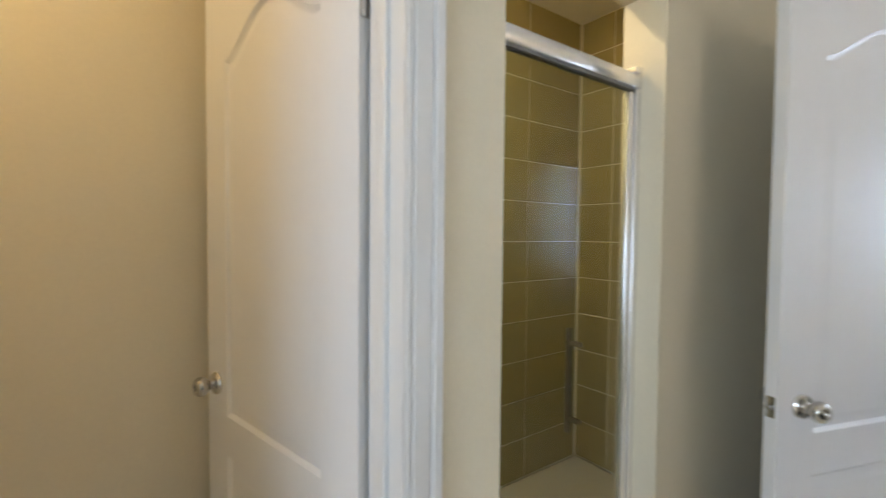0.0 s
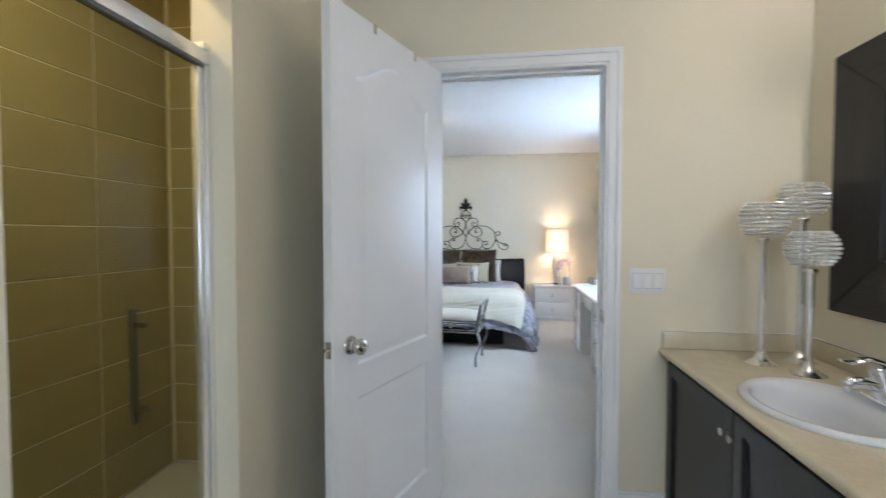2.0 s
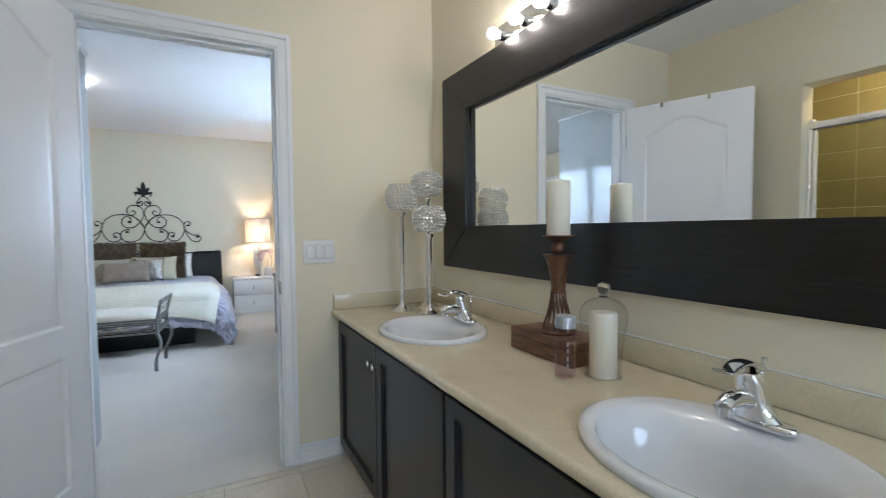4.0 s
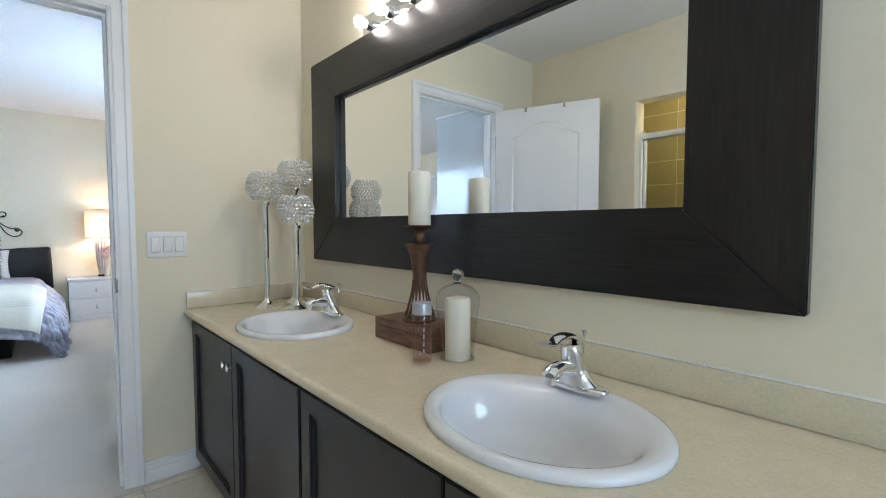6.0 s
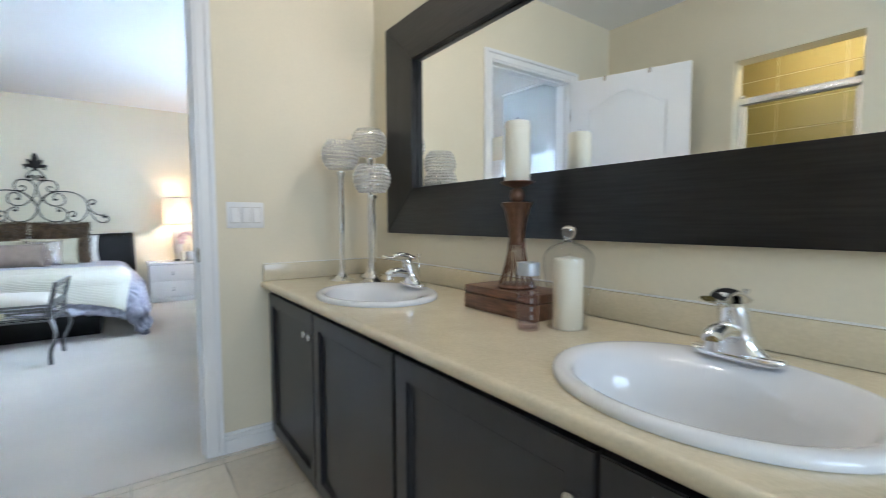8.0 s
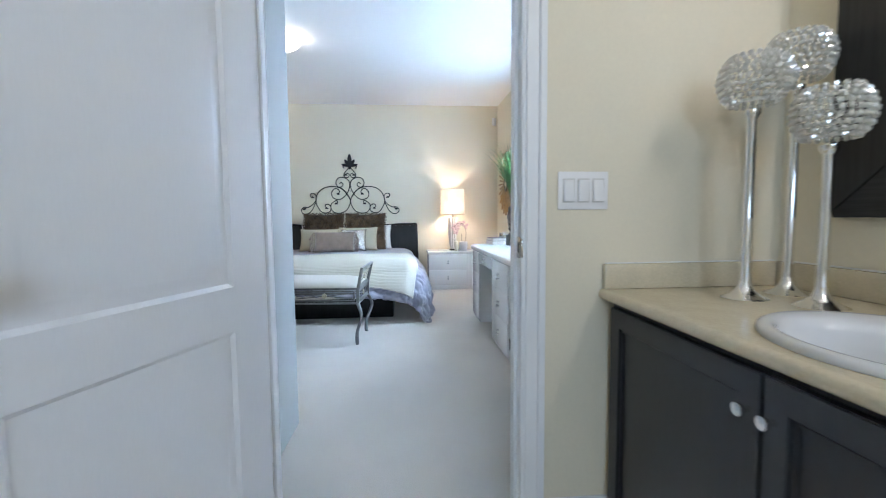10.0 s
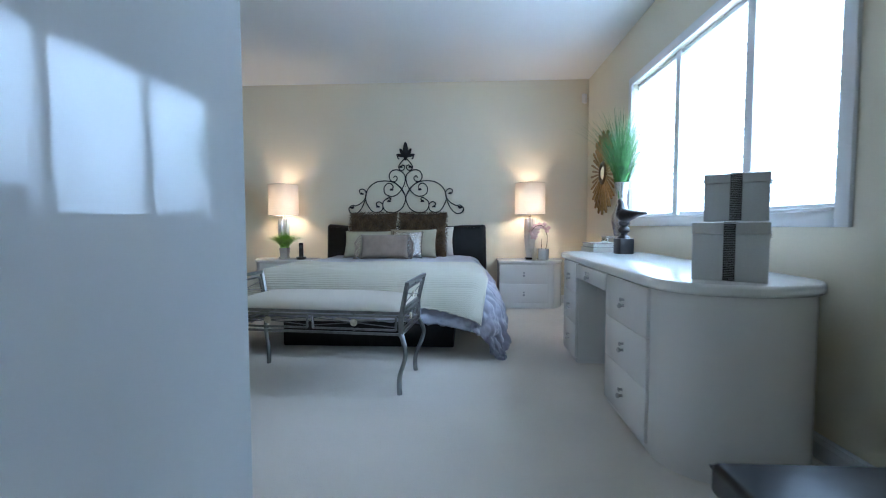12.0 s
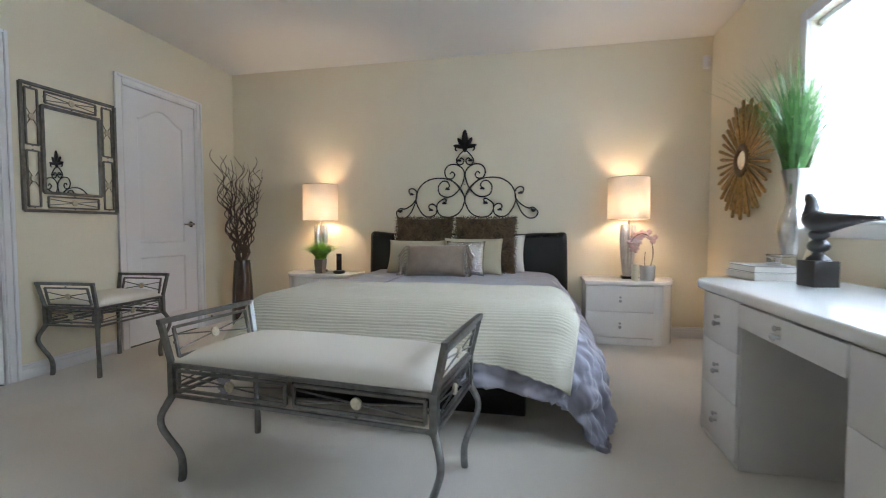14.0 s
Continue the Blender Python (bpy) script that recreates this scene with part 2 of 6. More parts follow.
def solid(name, bm, material, label, category, group="", kind="structure", **k):
    return tagged(part(name, bm, material, None, **k), label, category, group, kind)


# ---- plan, in metres ----
XD, XB, XH = 3.275, 3.395, 8.20      # bathroom face and bedroom face of the wall between, headboard wall
YV, YW, YL = -1.150, -1.300, 3.20    # vanity wall, bedroom window wall, bedroom's far side wall
ZC = 2.52                            # ceilings
YS, YI = 0.920, 1.050                # bathroom and shower face of the shower wall
DY0, DY1, DZ = -0.310, 0.452, 2.035  # doorway between bathroom and bedroom
BX0 = -1.0                           # bathroom's end wall

# ---- structure ----
def wall(name, axis, a0, a1, p0, p1, z0, z1, holes=(), material=None, label="cream painted plaster wall"):
    """A wall that runs along an axis from a0 to a1, between the planes p0 and p1, with openings (from, to, bottom, top)."""
    bm = BM()
    cuts = sorted({a0, a1, *[h[0] for h in holes], *[h[1] for h in holes]})
    for s, e in zip(cuts, cuts[1:]):
        here = [h for h in holes if h[0] <= s + 1e-6 and h[1] >= e - 1e-6]
        spans = [(z0, z1)] if not here else [(z0, here[0][2]), (here[0][3], z1)]
        for b, t in spans:
            if t - b > 1e-4:
                if axis == "x":
                    cube(bm, s, e, p0, p1, b, t)
                else:
                    cube(bm, p0, p1, s, e, b, t)
    bmesh.ops.remove_doubles(bm, verts=bm.verts, dist=1e-5)
    return solid(name, bm, material or WALL, label, "wall", smooth=False)


SH0, SH1, SHZ = 1.778, 2.385, 2.025       # shower opening
WC0, WC1 = 0.800, 1.550                   # toilet room doorway
YBK = 1.870                               # back of shower and toilet room
WX0, WX1, WZ0, WZ1 = 4.800, 6.850, 0.955, 2.035  # bedroom window opening

wall("wall_between", "y", YW - 0.15, YL + 0.15, XD, XB, 0, ZC, [(DY0 - 0.015, DY1 + 0.015, 0, DZ + 0.015)])
wall("wall_vanity", "x", BX0 - 0.15, XD, YV - 0.15, YV, 0, ZC)
wall("wall_shower", "x", BX0, XD, YS, YI, 0, ZC, [(WC0 - 0.015, WC1 + 0.015, 0, DZ + 0.015), (SH0, SH1, 0.0, SHZ)])
wall("wall_end", "y", YV, YS, BX0 - 0.15, BX0, 0, ZC, [(-0.70, 0.46, 0.95, 2.05)])
wall("wall_back", "x", 0.0, XD, YBK, YBK + 0.12, 0, ZC)
wall("wall_toilet_side", "y", YI, YBK, 0.0, 0.12, 0, ZC)
wall("wall_partition", "y", YI, YBK, 1.60, 1.70, 0, ZC)
wall("wall_window", "x", XB, XH + 0.15, YW - 0.15, YW, 0, ZC, [(WX0, WX1, WZ0, WZ1)])
wall("wall_headboard", "y", YW, YL, XH, XH + 0.15, 0, ZC)
BD0, BD1 = 6.940, 7.670                   # far bedroom door
CD0, CD1 = 5.300, 6.120                   # closet doorway
wall("wall_side", "x", XB, XH + 0.15, YL, YL + 0.12, 0, ZC, [(BD0 - 0.015, BD1 + 0.015, 0, 2.05), (CD0 - 0.015, CD1 + 0.015, 0, 2.05)])
solid("wall_side_backing", box(5.1, 8.2, YL + 0.5, YL + 0.55, 0, ZC), WALL, "plain cream wall behind the closed doors", "wall", smooth=False)
solid("ceiling_bedroom", box(XB, XH, YW, YL, ZC, ZC + 0.1), CEIL, "smooth white painted bedroom ceiling", "ceiling", smooth=False)
solid("ceiling_bathroom", box(BX0, XD, YV, YBK, ZC, ZC + 0.1), CEIL, "white painted bathroom ceiling", "ceiling", smooth=False)
solid("floor_carpet", box(XD - 0.03, XH, YW, YL, -0.1, 0.004), CARPET, "wall-to-wall cream carpet with faint tread marks", "carpet", smooth=False)
solid("floor_bathroom", box(BX0, XD - 0.03, YV, YBK, -0.1, -0.006), GROUT, "grout bed under beige floor tiles", "floor", smooth=False)
solid("ground", box(-60, 60, -60, 60, -3.2, -3.1), mat("grass_ground", (0.08, 0.10, 0.05), 0.95, grain=0.2, grain_scale=4), "far green ground outside the windows", "ground", smooth=False)


def casing(name, axis, a0, a1, plane, out, z1, width=0.072, label="white moulded door casing"):
    """Moulded trim round an opening on a wall face; out is the side it stands on (+1 or -1)."""
    bm = BM()
    steps = ((0.0, 0.012, 0.010), (0.012, 0.050, 0.014), (0.050, width, 0.020))
    for s, e, d in steps:
        p0, p1 = sorted((plane, plane + out * d))
        for b in ((a0 - e, a0 - s, 0.005, z1 + e), (a1 + s, a1 + e, 0.005, z1 + e), (a0 - s, a1 + s, z1 + s, z1 + e)):
            if axis == "x":
                cube(bm, b[0], b[1], p0, p1, b[2], b[3])
            else:
                cube(bm, p0, p1, b[0], b[1], b[2], b[3])
    es = [e for e in bm.edges]
    bmesh.ops.bevel(bm, geom=es, offset=0.003, segments=2, affect="EDGES")
    return solid(name, bm, TRIM, label, "door casing")


def jamb(name, axis, a0, a1, p0, p1, z1, stop=None):
    bm = BM()
    for b in ((a0 - 0.0149, a0, 0.0, z1 + 0.0149), (a1, a1 + 0.0149, 0.0, z1 + 0.0149), (a0, a1, z1, z1 + 0.0149)):
        if axis == "x":
            cube(bm, b[0], b[1], p0 + 0.001, p1 - 0.001, b[2], b[3])
        else:
            cube(bm, p0 + 0.001, p1 - 0.001, b[0], b[1], b[2], b[3])
    if stop:
        for b in ((a0 - 0.001, a0 + 0.010, 0.0, z1), (a1 - 0.010, a1 + 0.001, 0.0, z1), (a0 + 0.010, a1 - 0.010, z1 - 0.010, z1 + 0.001)):
            if axis == "x":
                cube(bm, b[0], b[1], stop[0], stop[1], b[2], b[3], 0.002)
            else:
                cube(bm, stop[0], stop[1], b[0], b[1], b[2], b[3], 0.002)
    return solid(name, bm, TRIM, "white painted door jamb with stop", "door jamb")


casing("trim_bath_door", "y", DY0, DY1, XD, -1, DZ)
casing("trim_bath_door_bedroom_side", "y", DY0, DY1, XB, 1, DZ)
jb = jamb("jamb_bath_door", "y", DY0, DY1, XD, XB, DZ, (XD + 0.042, XD + 0.075))
part("strike_plate", box(XD + 0.0045, XD + 0.040, DY0 - 0.001, DY0 + 0.0022, 0.862, 0.928, 0.0008), NICKEL, jb, "brushed nickel strike plate")
# near-black sliver laid on the plate paints the shade inside the latch hole
part("latch_hole", box(XD + 0.013, XD + 0.025, DY0 + 0.0015, DY0 + 0.0026, 0.880, 0.910), mat("hole_shade", (0.02, 0.018, 0.015), 0.8), jb)
part("strike_lip", box(XD - 0.012, XD + 0.0045, DY0 - 0.004, DY0 + 0.0026, 0.866, 0.924, 0.003), NICKEL, jb)
casing("trim_toilet_door", "x", WC0, WC1, YS, -1, DZ)
jamb("jamb_toilet_door", "x", WC0, WC1, YS, YI, DZ, (YS + 0.05, YS + 0.085))
casing("trim_far_door", "x", BD0, BD1, YL, -1, 2.035)
jamb("jamb_far_door", "x", BD0, BD1, YL, YL + 0.12, 2.035)
casing("trim_closet", "x", CD0, CD1, YL, -1, 2.035)
jamb("jamb_closet", "x", CD0, CD1, YL, YL + 0.12, 2.035)


def baseboard(name, axis, a0, a1, plane, out):
    """Stepped skirting along a wall face."""
    bm = BM()
    for z0, z1, d in ((0.002, 0.062, 0.014), (0.062, 0.084, 0.011), (0.084, 0.098, 0.007)):
        p0, p1 = sorted((plane, plane + out * d))
        if axis == "x":
            cube(bm, a0, a1, p0, p1, z0, z1, 0.002)
        else:
            cube(bm, p0, p1, a0, a1, z0, z1, 0.002)
    return solid(name, bm, TRIM, "white stepped baseboard", "baseboard")


baseboard("baseboard_door_wall", "y", -0.60, DY0 - 0.073, XD, -1)
baseboard("baseboard_door_wall_hinge_side", "y", DY1 + 0.073, YS, XD, -1)
baseboard("baseboard_shower_wall", "x", SH1 + 0.02, XD - 0.015, YS, -1)
baseboard("baseboard_shower_wall_end", "x", BX0, WC0 - 0.073, YS, -1)
baseboard("baseboard_shower_wall_middle", "x", WC1 + 0.073, SH0 - 0.02, YS, -1)
baseboard("baseboard_headboard", "y", YW + 0.015, YL - 0.015, XH, -1)
baseboard("baseboard_window", "x", XB, XH, YW, 1)
baseboard("baseboard_side", "x", BD1 + 0.073, XH, YL, -1)
baseboard("baseboard_side_middle", "x", CD1 + 0.073, BD0 - 0.073, YL, -1)
baseboard("baseboard_side_end", "x", XB, CD0 - 0.073, YL, -1)
baseboard("baseboard_back", "y", DY1 + 0.073, YL - 0.015, XB, 1)
baseboard("baseboard_toilet", "x", 0.12, 1.60, YBK, -1)


# ---- doors ----
def panel(outline, depth=0.0085):
    """A moulded panel: a groove sunk into the door's face round a raised field; (x, z) outline, facing -y at y = 0."""
    bm = BM()
    c = Vector((sum(p[0] for p in outline) / len(outline), sum(p[1] for p in outline) / len(outline)))
    xs, zs = [p[0] for p in outline], [p[1] for p in outline]
    hw, hh = (max(xs) - min(xs)) / 2, (max(zs) - min(zs)) / 2
    cx, cz = (max(xs) + min(xs)) / 2, (max(zs) + min(zs)) / 2
    rings = []
    for inset, d in ((0.0, 0.0), (0.010, -depth), (0.018, -depth), (0.042, -0.0015), (0.048, -0.001)):
        rings.append([bm.verts.new((cx + (x - cx) * (hw - inset) / hw, -d, cz + (z - cz) * (hh - inset) / hh)) for x, z in outline])
    for a, b in zip(rings, rings[1:]):
        for i in range(len(a)):
            bm.faces.new((a[i], a[(i + 1) % len(a)], b[(i + 1) % len(a)], b[i]))
    bm.faces.new(rings[-1])
    return bm


def arch(x0, x1, z0, z1, rise, n=22):
    top = [(x1 + (x0 - x1) * i / n, z1 - rise + rise * (0.5 - 0.5 * math.cos(2 * math.pi * i / n)) ** 0.8) for i in range(n + 1)]
    return [(x0, z0), (x1, z0)] + top


def knob(name, parent, x, z, y, side):
    """A round passage knob on one face of a door (side -1 or 1)."""
    bm = lathe(BM(), [(0.0, 0.0), (0.032, 0.0), (0.033, 0.004), (0.030, 0.009), (0.016, 0.012), (0.0135, 0.016), (0.0135, 0.022), (0.018, 0.027),
                      (0.0255, 0.035), (0.0285, 0.045), (0.0265, 0.055), (0.021, 0.060), (0.012, 0.0615), (0.0105, 0.060), (0.0105, 0.0555), (0.0, 0.0555)], 28)
    return part(name, bm, NICKEL, parent, "round satin nickel knob", pose(x, y, z, 90 if side < 0 else -90))


def door_leaf(name, m, label, w, h=2.02, t=0.035, hooks=False, lever=False, knob_z=0.885, kind="structure", backset=0.065):
    """A moulded two-panel door with an arched upper panel; the hinge is at x = 0, the leaf runs along +x."""
    d = thing(name, m, label, "door", kind=kind)
    s = 0.133
    up, low = arch(s, w - s, 0.805, h - 0.115, 0.10), [(s, 0.19), (w - s, 0.19), (w - s, 0.69), (s, 0.69)]
    core = t / 2 - 0.0095
    part("leaf", box(0.003, w, -core, core, 0.0, h), DOORW, d, smooth=False)
    for y0, y1 in ((-t / 2, -core), (core, t / 2)):
        bm = BM()
        for b in ((0.003, s, 0.0, h), (w - s, w, 0.0, h), (s, w - s, 0.0, 0.19), (s, w - s, 0.69, 0.805)):
            cube(bm, b[0], b[1], y0, y1, b[2], b[3])
        rail = up[2:] + [(s, h), (w - s, h)]
        va, vb = [bm.verts.new((x, y0, z)) for x, z in rail], [bm.verts.new((x, y1, z)) for x, z in rail]
        bm.faces.new(va)
        bm.faces.new(vb[::-1])
        for k in range(len(rail)):
            n = (k + 1) % len(rail)
            bm.faces.new((va[k], vb[k], vb[n], va[n]))
        part("stile_frame", bm, DOORW, d, smooth=False)
    for o in (up, low):
        part("door_panel", panel(o), DOORW, d, "", pose(0, -t / 2, 0))
        part("door_panel", panel(o), DOORW, d, "", pose(0, t / 2, 0) @ Matrix.Diagonal((1, -1, 1, 1)))
    for side in (-1, 1):
        if lever:
            hd = part("door_handle", lathe(BM(), [(0.0, 0.0), (0.028, 0.0), (0.027, 0.008), (0.011, 0.011), (0.010, 0.040), (0.0, 0.040)], 20), NICKEL, d, "nickel lever handle", pose(w - backset, side * t / 2, knob_z, 90 if side < 0 else -90))
            part("lever", tube(BM(), [(w - backset - 0.022 * k, side * (t / 2 + 0.040 + 0.004 * math.sin(k)), knob_z + 0.003 * math.sin(k * 1.2)) for k in range(6)], 0.008, 10), NICKEL, hd)
        else:
            knob("door_knob", d, w - backset, knob_z, side * t / 2, side)
    part("latch_plate", box(w - 0.0005, w + 0.0016, -0.011, 0.011, knob_z - 0.028, knob_z + 0.028, 0.0005), NICKEL, d, "nickel latch plate")
    part("latch_bolt", lathe(BM(), [(0.008, 0.0), (0.008, 0.010), (0.006, 0.012)], 12), NICKEL, d, "", pose(w + 0.001, 0, knob_z, 0, 90))
    for z in (0.22, h - 0.235):
        bm = box(-0.001, 0.002, -t / 2, t / 2 - 0.002, z - 0.045, z + 0.045)
        lathe(bm, [(0.0, -0.047), (0.006, -0.046), (0.0065, 0.0), (0.006, 0.046), (0.0, 0.049)], 12, (-0.002, -t / 2 - 0.004, z))
        part("hinge", bm, NICKEL, d, "satin nickel butt hinge")
    if hooks:
        for x in (0.24, w - 0.24):
            bm = box(x - 0.008, x + 0.008, -t / 2 - 0.003, t / 2 + 0.003, h, h + 0.0025)
            cube(bm, x - 0.008, x + 0.008, -t / 2 - 0.003, -t / 2 - 0.0005, h - 0.022, h)
            cube(bm, x - 0.008, x + 0.008, t / 2 + 0.0005, t / 2 + 0.003, h - 0.030, h)
            part("over_door_hook", bm, NICKEL, d, "small metal over-door hook")
    return d


_leaf_turn = math.degrees(math.atan2(0.2475, -0.720))
door_leaf("door_1", pose(3.262, 0.450, 0.012, 0, 0, _leaf_turn), "open white moulded two-panel door with arched panel and nickel knobs", 0.766, hooks=True, backset=0.085)
door_leaf("door_2", pose(1.548, 1.056, 0.012, 0, 0, 102.3), "open white moulded door into the toilet room with nickel knob", 0.742, knob_z=0.885)
door_leaf("door_3", pose(BD0 + 0.001, YL + 0.030, 0.012), "closed white moulded bedroom door with lever handle", BD1 - BD0 - 0.004, lever=True, knob_z=0.965)
door_leaf("door_4", pose(CD0 + 0.001, YL + 0.030, 0.012), "closed white closet door", CD1 - CD0 - 0.004, knob_z=0.95)

# ---- bedroom window ----
win = thing("window_1", pose(0, 0, 0), "wide white three-panel window with closed pleated shades", "window", kind="structure")
bm = BM()
c = 0.064
for b in ((WX0 - c, WX0, WZ0 - c, WZ1 + c), (WX1, WX1 + c, WZ0 - c, WZ1 + c), (WX0, WX1, WZ1, WZ1 + c), (WX0, WX1, WZ0 - c, WZ0)):
    cube(bm, b[0], b[1], YW, YW + 0.018, b[2], b[3], 0.004)
part("window_casing", bm, TRIM, win)
part("window_sill", box(WX0 + 0.001, WX1 - 0.001, YW - 0.074, YW + 0.022, WZ0 - 0.004, WZ0 + 0.010, 0.004), TRIM, win)
bm = BM()
fy0, fy1 = YW - 0.125, YW - 0.075
for b in ((WX0, WX0 + 0.05, WZ0, WZ1), (WX1 - 0.05, WX1, WZ0, WZ1), (WX0 + 0.05, WX1 - 0.05, WZ1 - 0.05, WZ1), (WX0 + 0.05, WX1 - 0.05, WZ0, WZ0 + 0.05)):
    cube(bm, b[0], b[1], fy0, fy1, b[2], b[3], 0.003)
part("window_frame", bm, TRIM, win)
_m1, _m2 = 5.385, 6.135
for x in (_m1, _m2):
    part("mullion", box(x - 0.033, x + 0.033, fy0, YW - 0.022, WZ0 + 0.0105, WZ1 - 0.001, 0.004), TRIM, win)
for a, b in ((WX0 + 0.05, _m1 - 0.028), (_m1 + 0.028, _m2 - 0.028), (_m2 + 0.028, WX1 - 0.05)):
    p = part("pane", box(a, b, YW - 0.105, YW - 0.101, WZ0 + 0.05, WZ1 - 0.05), CLEAR, win)
    p.visible_shadow = False


def pleated_shade(name, x0, x1, z0, z1, y):
    """A pleated cloth shade: zigzag folds with a head rail and a bottom rail."""
    s = thing(name, pose(x0, y, z0), "closed white pleated cloth shade glowing with daylight", "window shade", "window shades")
    n = int((z1 - z0 - 0.04) / 0.046)
    verts, faces = [], []
    for i in range(2 * n + 1):
        z = 0.015 + (z1 - z0 - 0.04) * i / (2 * n)
        d = 0.019 if i % 2 else -0.011
        k = 1 + 0.006 * math.sin(i * 1.7)
        e = 0.007 if i % 2 else -0.004
        verts += [(0.008 - e, d * k, z), ((x1 - x0) - 0.008 + e, d * k, z)]
    for i in range(2 * n):
        faces.append((2 * i, 2 * i + 1, 2 * i + 3, 2 * i + 2))
    me = bpy.data.meshes.new("cloth")
    me.from_pydata(verts, [], faces)
    me.materials.append(SHADE)
    new("cloth", me).parent = s
    part("head_rail", box(0, x1 - x0, -0.014, 0.014, z1 - z0 - 0.026, z1 - z0, 0.002), TRIM, s)
    part("bottom_rail", box(0, x1 - x0, -0.013, 0.013, 0.0, 0.016, 0.002), TRIM, s)
    return s


for a, b in ((WX0 + 0.012, _m1 - 0.046), (_m1 + 0.046, _m2 - 0.046), (_m2 + 0.046, WX1 - 0.012)):
    pleated_shade("pleated_shade", a, b, WZ0 + 0.012, WZ1 - 0.004, YW - 0.046)

# bathroom window behind the walk's start
win2 = thing("window_2", pose(0, 0, 0), "white bathroom window with frosted daylight", "window", kind="structure")
bm = BM()
for b in ((-0.70, -0.64, 0.95, 2.05), (0.40, 0.46, 0.95, 2.05), (-0.64, 0.40, 1.99, 2.05), (-0.64, 0.40, 0.95, 1.01), (-0.145, -0.095, 1.01, 1.99)):
    cube(bm, BX0 - 0.09, BX0 - 0.04, b[0], b[1], b[2], b[3], 0.003)
part("window_frame", bm, TRIM, win2)
p = part("pane", box(BX0 - 0.067, BX0 - 0.063, -0.64, 0.40, 1.01, 1.99), CLEAR, win2)
p.visible_shadow = False

# ---- bathroom: vanity ----
ZT, YF = 0.765, -0.555        # counter top and its front edge
SINKS = (1.472, 2.600)
SINK_Y, SA, SB = -0.800, 0.251, 0.208
KNOBM = mat("brushed_knob", (0.70, 0.69, 0.67), 0.18, 1.0)


def ring_frame(x0, x1, z0, z1, s, y0, y1, bevel=0.0025):
    """A mitred rectangular frame of one piece, s wide, between the planes y0 and y1."""
    bm = BM()
    o, i = ((x0, z0), (x1, z0), (x1, z1), (x0, z1)), ((x0 + s, z0 + s), (x1 - s, z0 + s), (x1 - s, z1 - s), (x0 + s, z1 - s))
    v = [[bm.verts.new((x, y, z)) for x, z in loop] for loop in (o, i) for y in (y0, y1)]
    for k in range(4):
        j = (k + 1) % 4
        for p, q in ((0, 1), (1, 3), (3, 2), (2, 0)):
            bm.faces.new((v[p][k], v[p][j], v[q][j], v[q][k]))
    bmesh.ops.recalc_face_normals(bm, faces=bm.faces)
    if bevel:
        bmesh.ops.bevel(bm, geom=[e for e in bm.edges if len({round(w.co.y, 5) for w in e.verts}) == 1 and not (abs(e.verts[0].co.x - e.verts[1].co.x) > 1e-4 and abs(e.verts[0].co.z - e.verts[1].co.z) > 1e-4)], offset=bevel, segments=2, affect="EDGES")
    return bm


def shaker_door(parent, x0, x1, z0, z1, y, knob_x):
    """A framed cabinet door with a recessed panel and a flat round knob, facing +y."""
    s, t = 0.055, 0.020
    d = part("door", ring_frame(x0, x1, z0, z1, s, y, y + t), ESPRESSO, parent)
    part("door_panel", box(x0 + s - 0.002, x1 - s + 0.002, y, y + 0.008, z0 + s - 0.002, z1 - s + 0.002), ESPRESSO, d)
    part("moulding", ring_frame(x0 + s, x1 - s, z0 + s, z1 - s, 0.012, y + 0.007, y + 0.014, 0.003), ESPRESSO, d)
    part("knob", lathe(BM(), [(0.0, 0.0), (0.006, 0.0), (0.005, 0.016), (0.012, 0.018), (0.0135, 0.022), (0.0125, 0.026), (0.0, 0.027)], 20), KNOBM, d, "polished round knob", pose(knob_x, y + t, z1 - 0.075, -90))


def vanity_unit(x0, x1, pair):
    v = thing("vanity_cabinet", pose(0, 0, 0), "espresso painted shaker vanity cabinet with polished knobs" if pair else "narrow espresso painted shaker vanity cabinet", "cabinet", "vanity cabinets")
    bm = box(x0 + 0.001, x1 - 0.001, YV + 0.002, -0.6255, 0.070, 0.600)
    cube(bm, x0 + 0.001, x1 - 0.001, -0.625, -0.605, 0.070, ZT - 0.037)
    cube(bm, x0 + 0.001, x1 - 0.001, YV + 0.002, -0.665, 0.0, 0.070)
    part("body", bm, ESPRESSO, v)
    g, mid = 0.003, (x0 + x1) / 2
    if pair:
        shaker_door(v, x0 + 0.006, mid - g, 0.062, ZT - 0.055, -0.605, mid - 0.028)
        shaker_door(v, mid + g, x1 - 0.006, 0.062, ZT - 0.055, -0.605, mid + 0.028)
    else:
        shaker_door(v, x0 + 0.006, x1 - 0.006, 0.062, ZT - 0.055, -0.605, x1 - 0.04)


vanity_unit(2.097, 3.258, True)
vanity_unit(0.935, 2.096, True)
vanity_unit(0.30, 0.934, False)
part("filler_strip", box(3.2585, XD - 0.001, YV + 0.002, -0.606, 0.02, ZT - 0.037), ESPRESSO, bpy.data.objects["vanity_cabinet"])


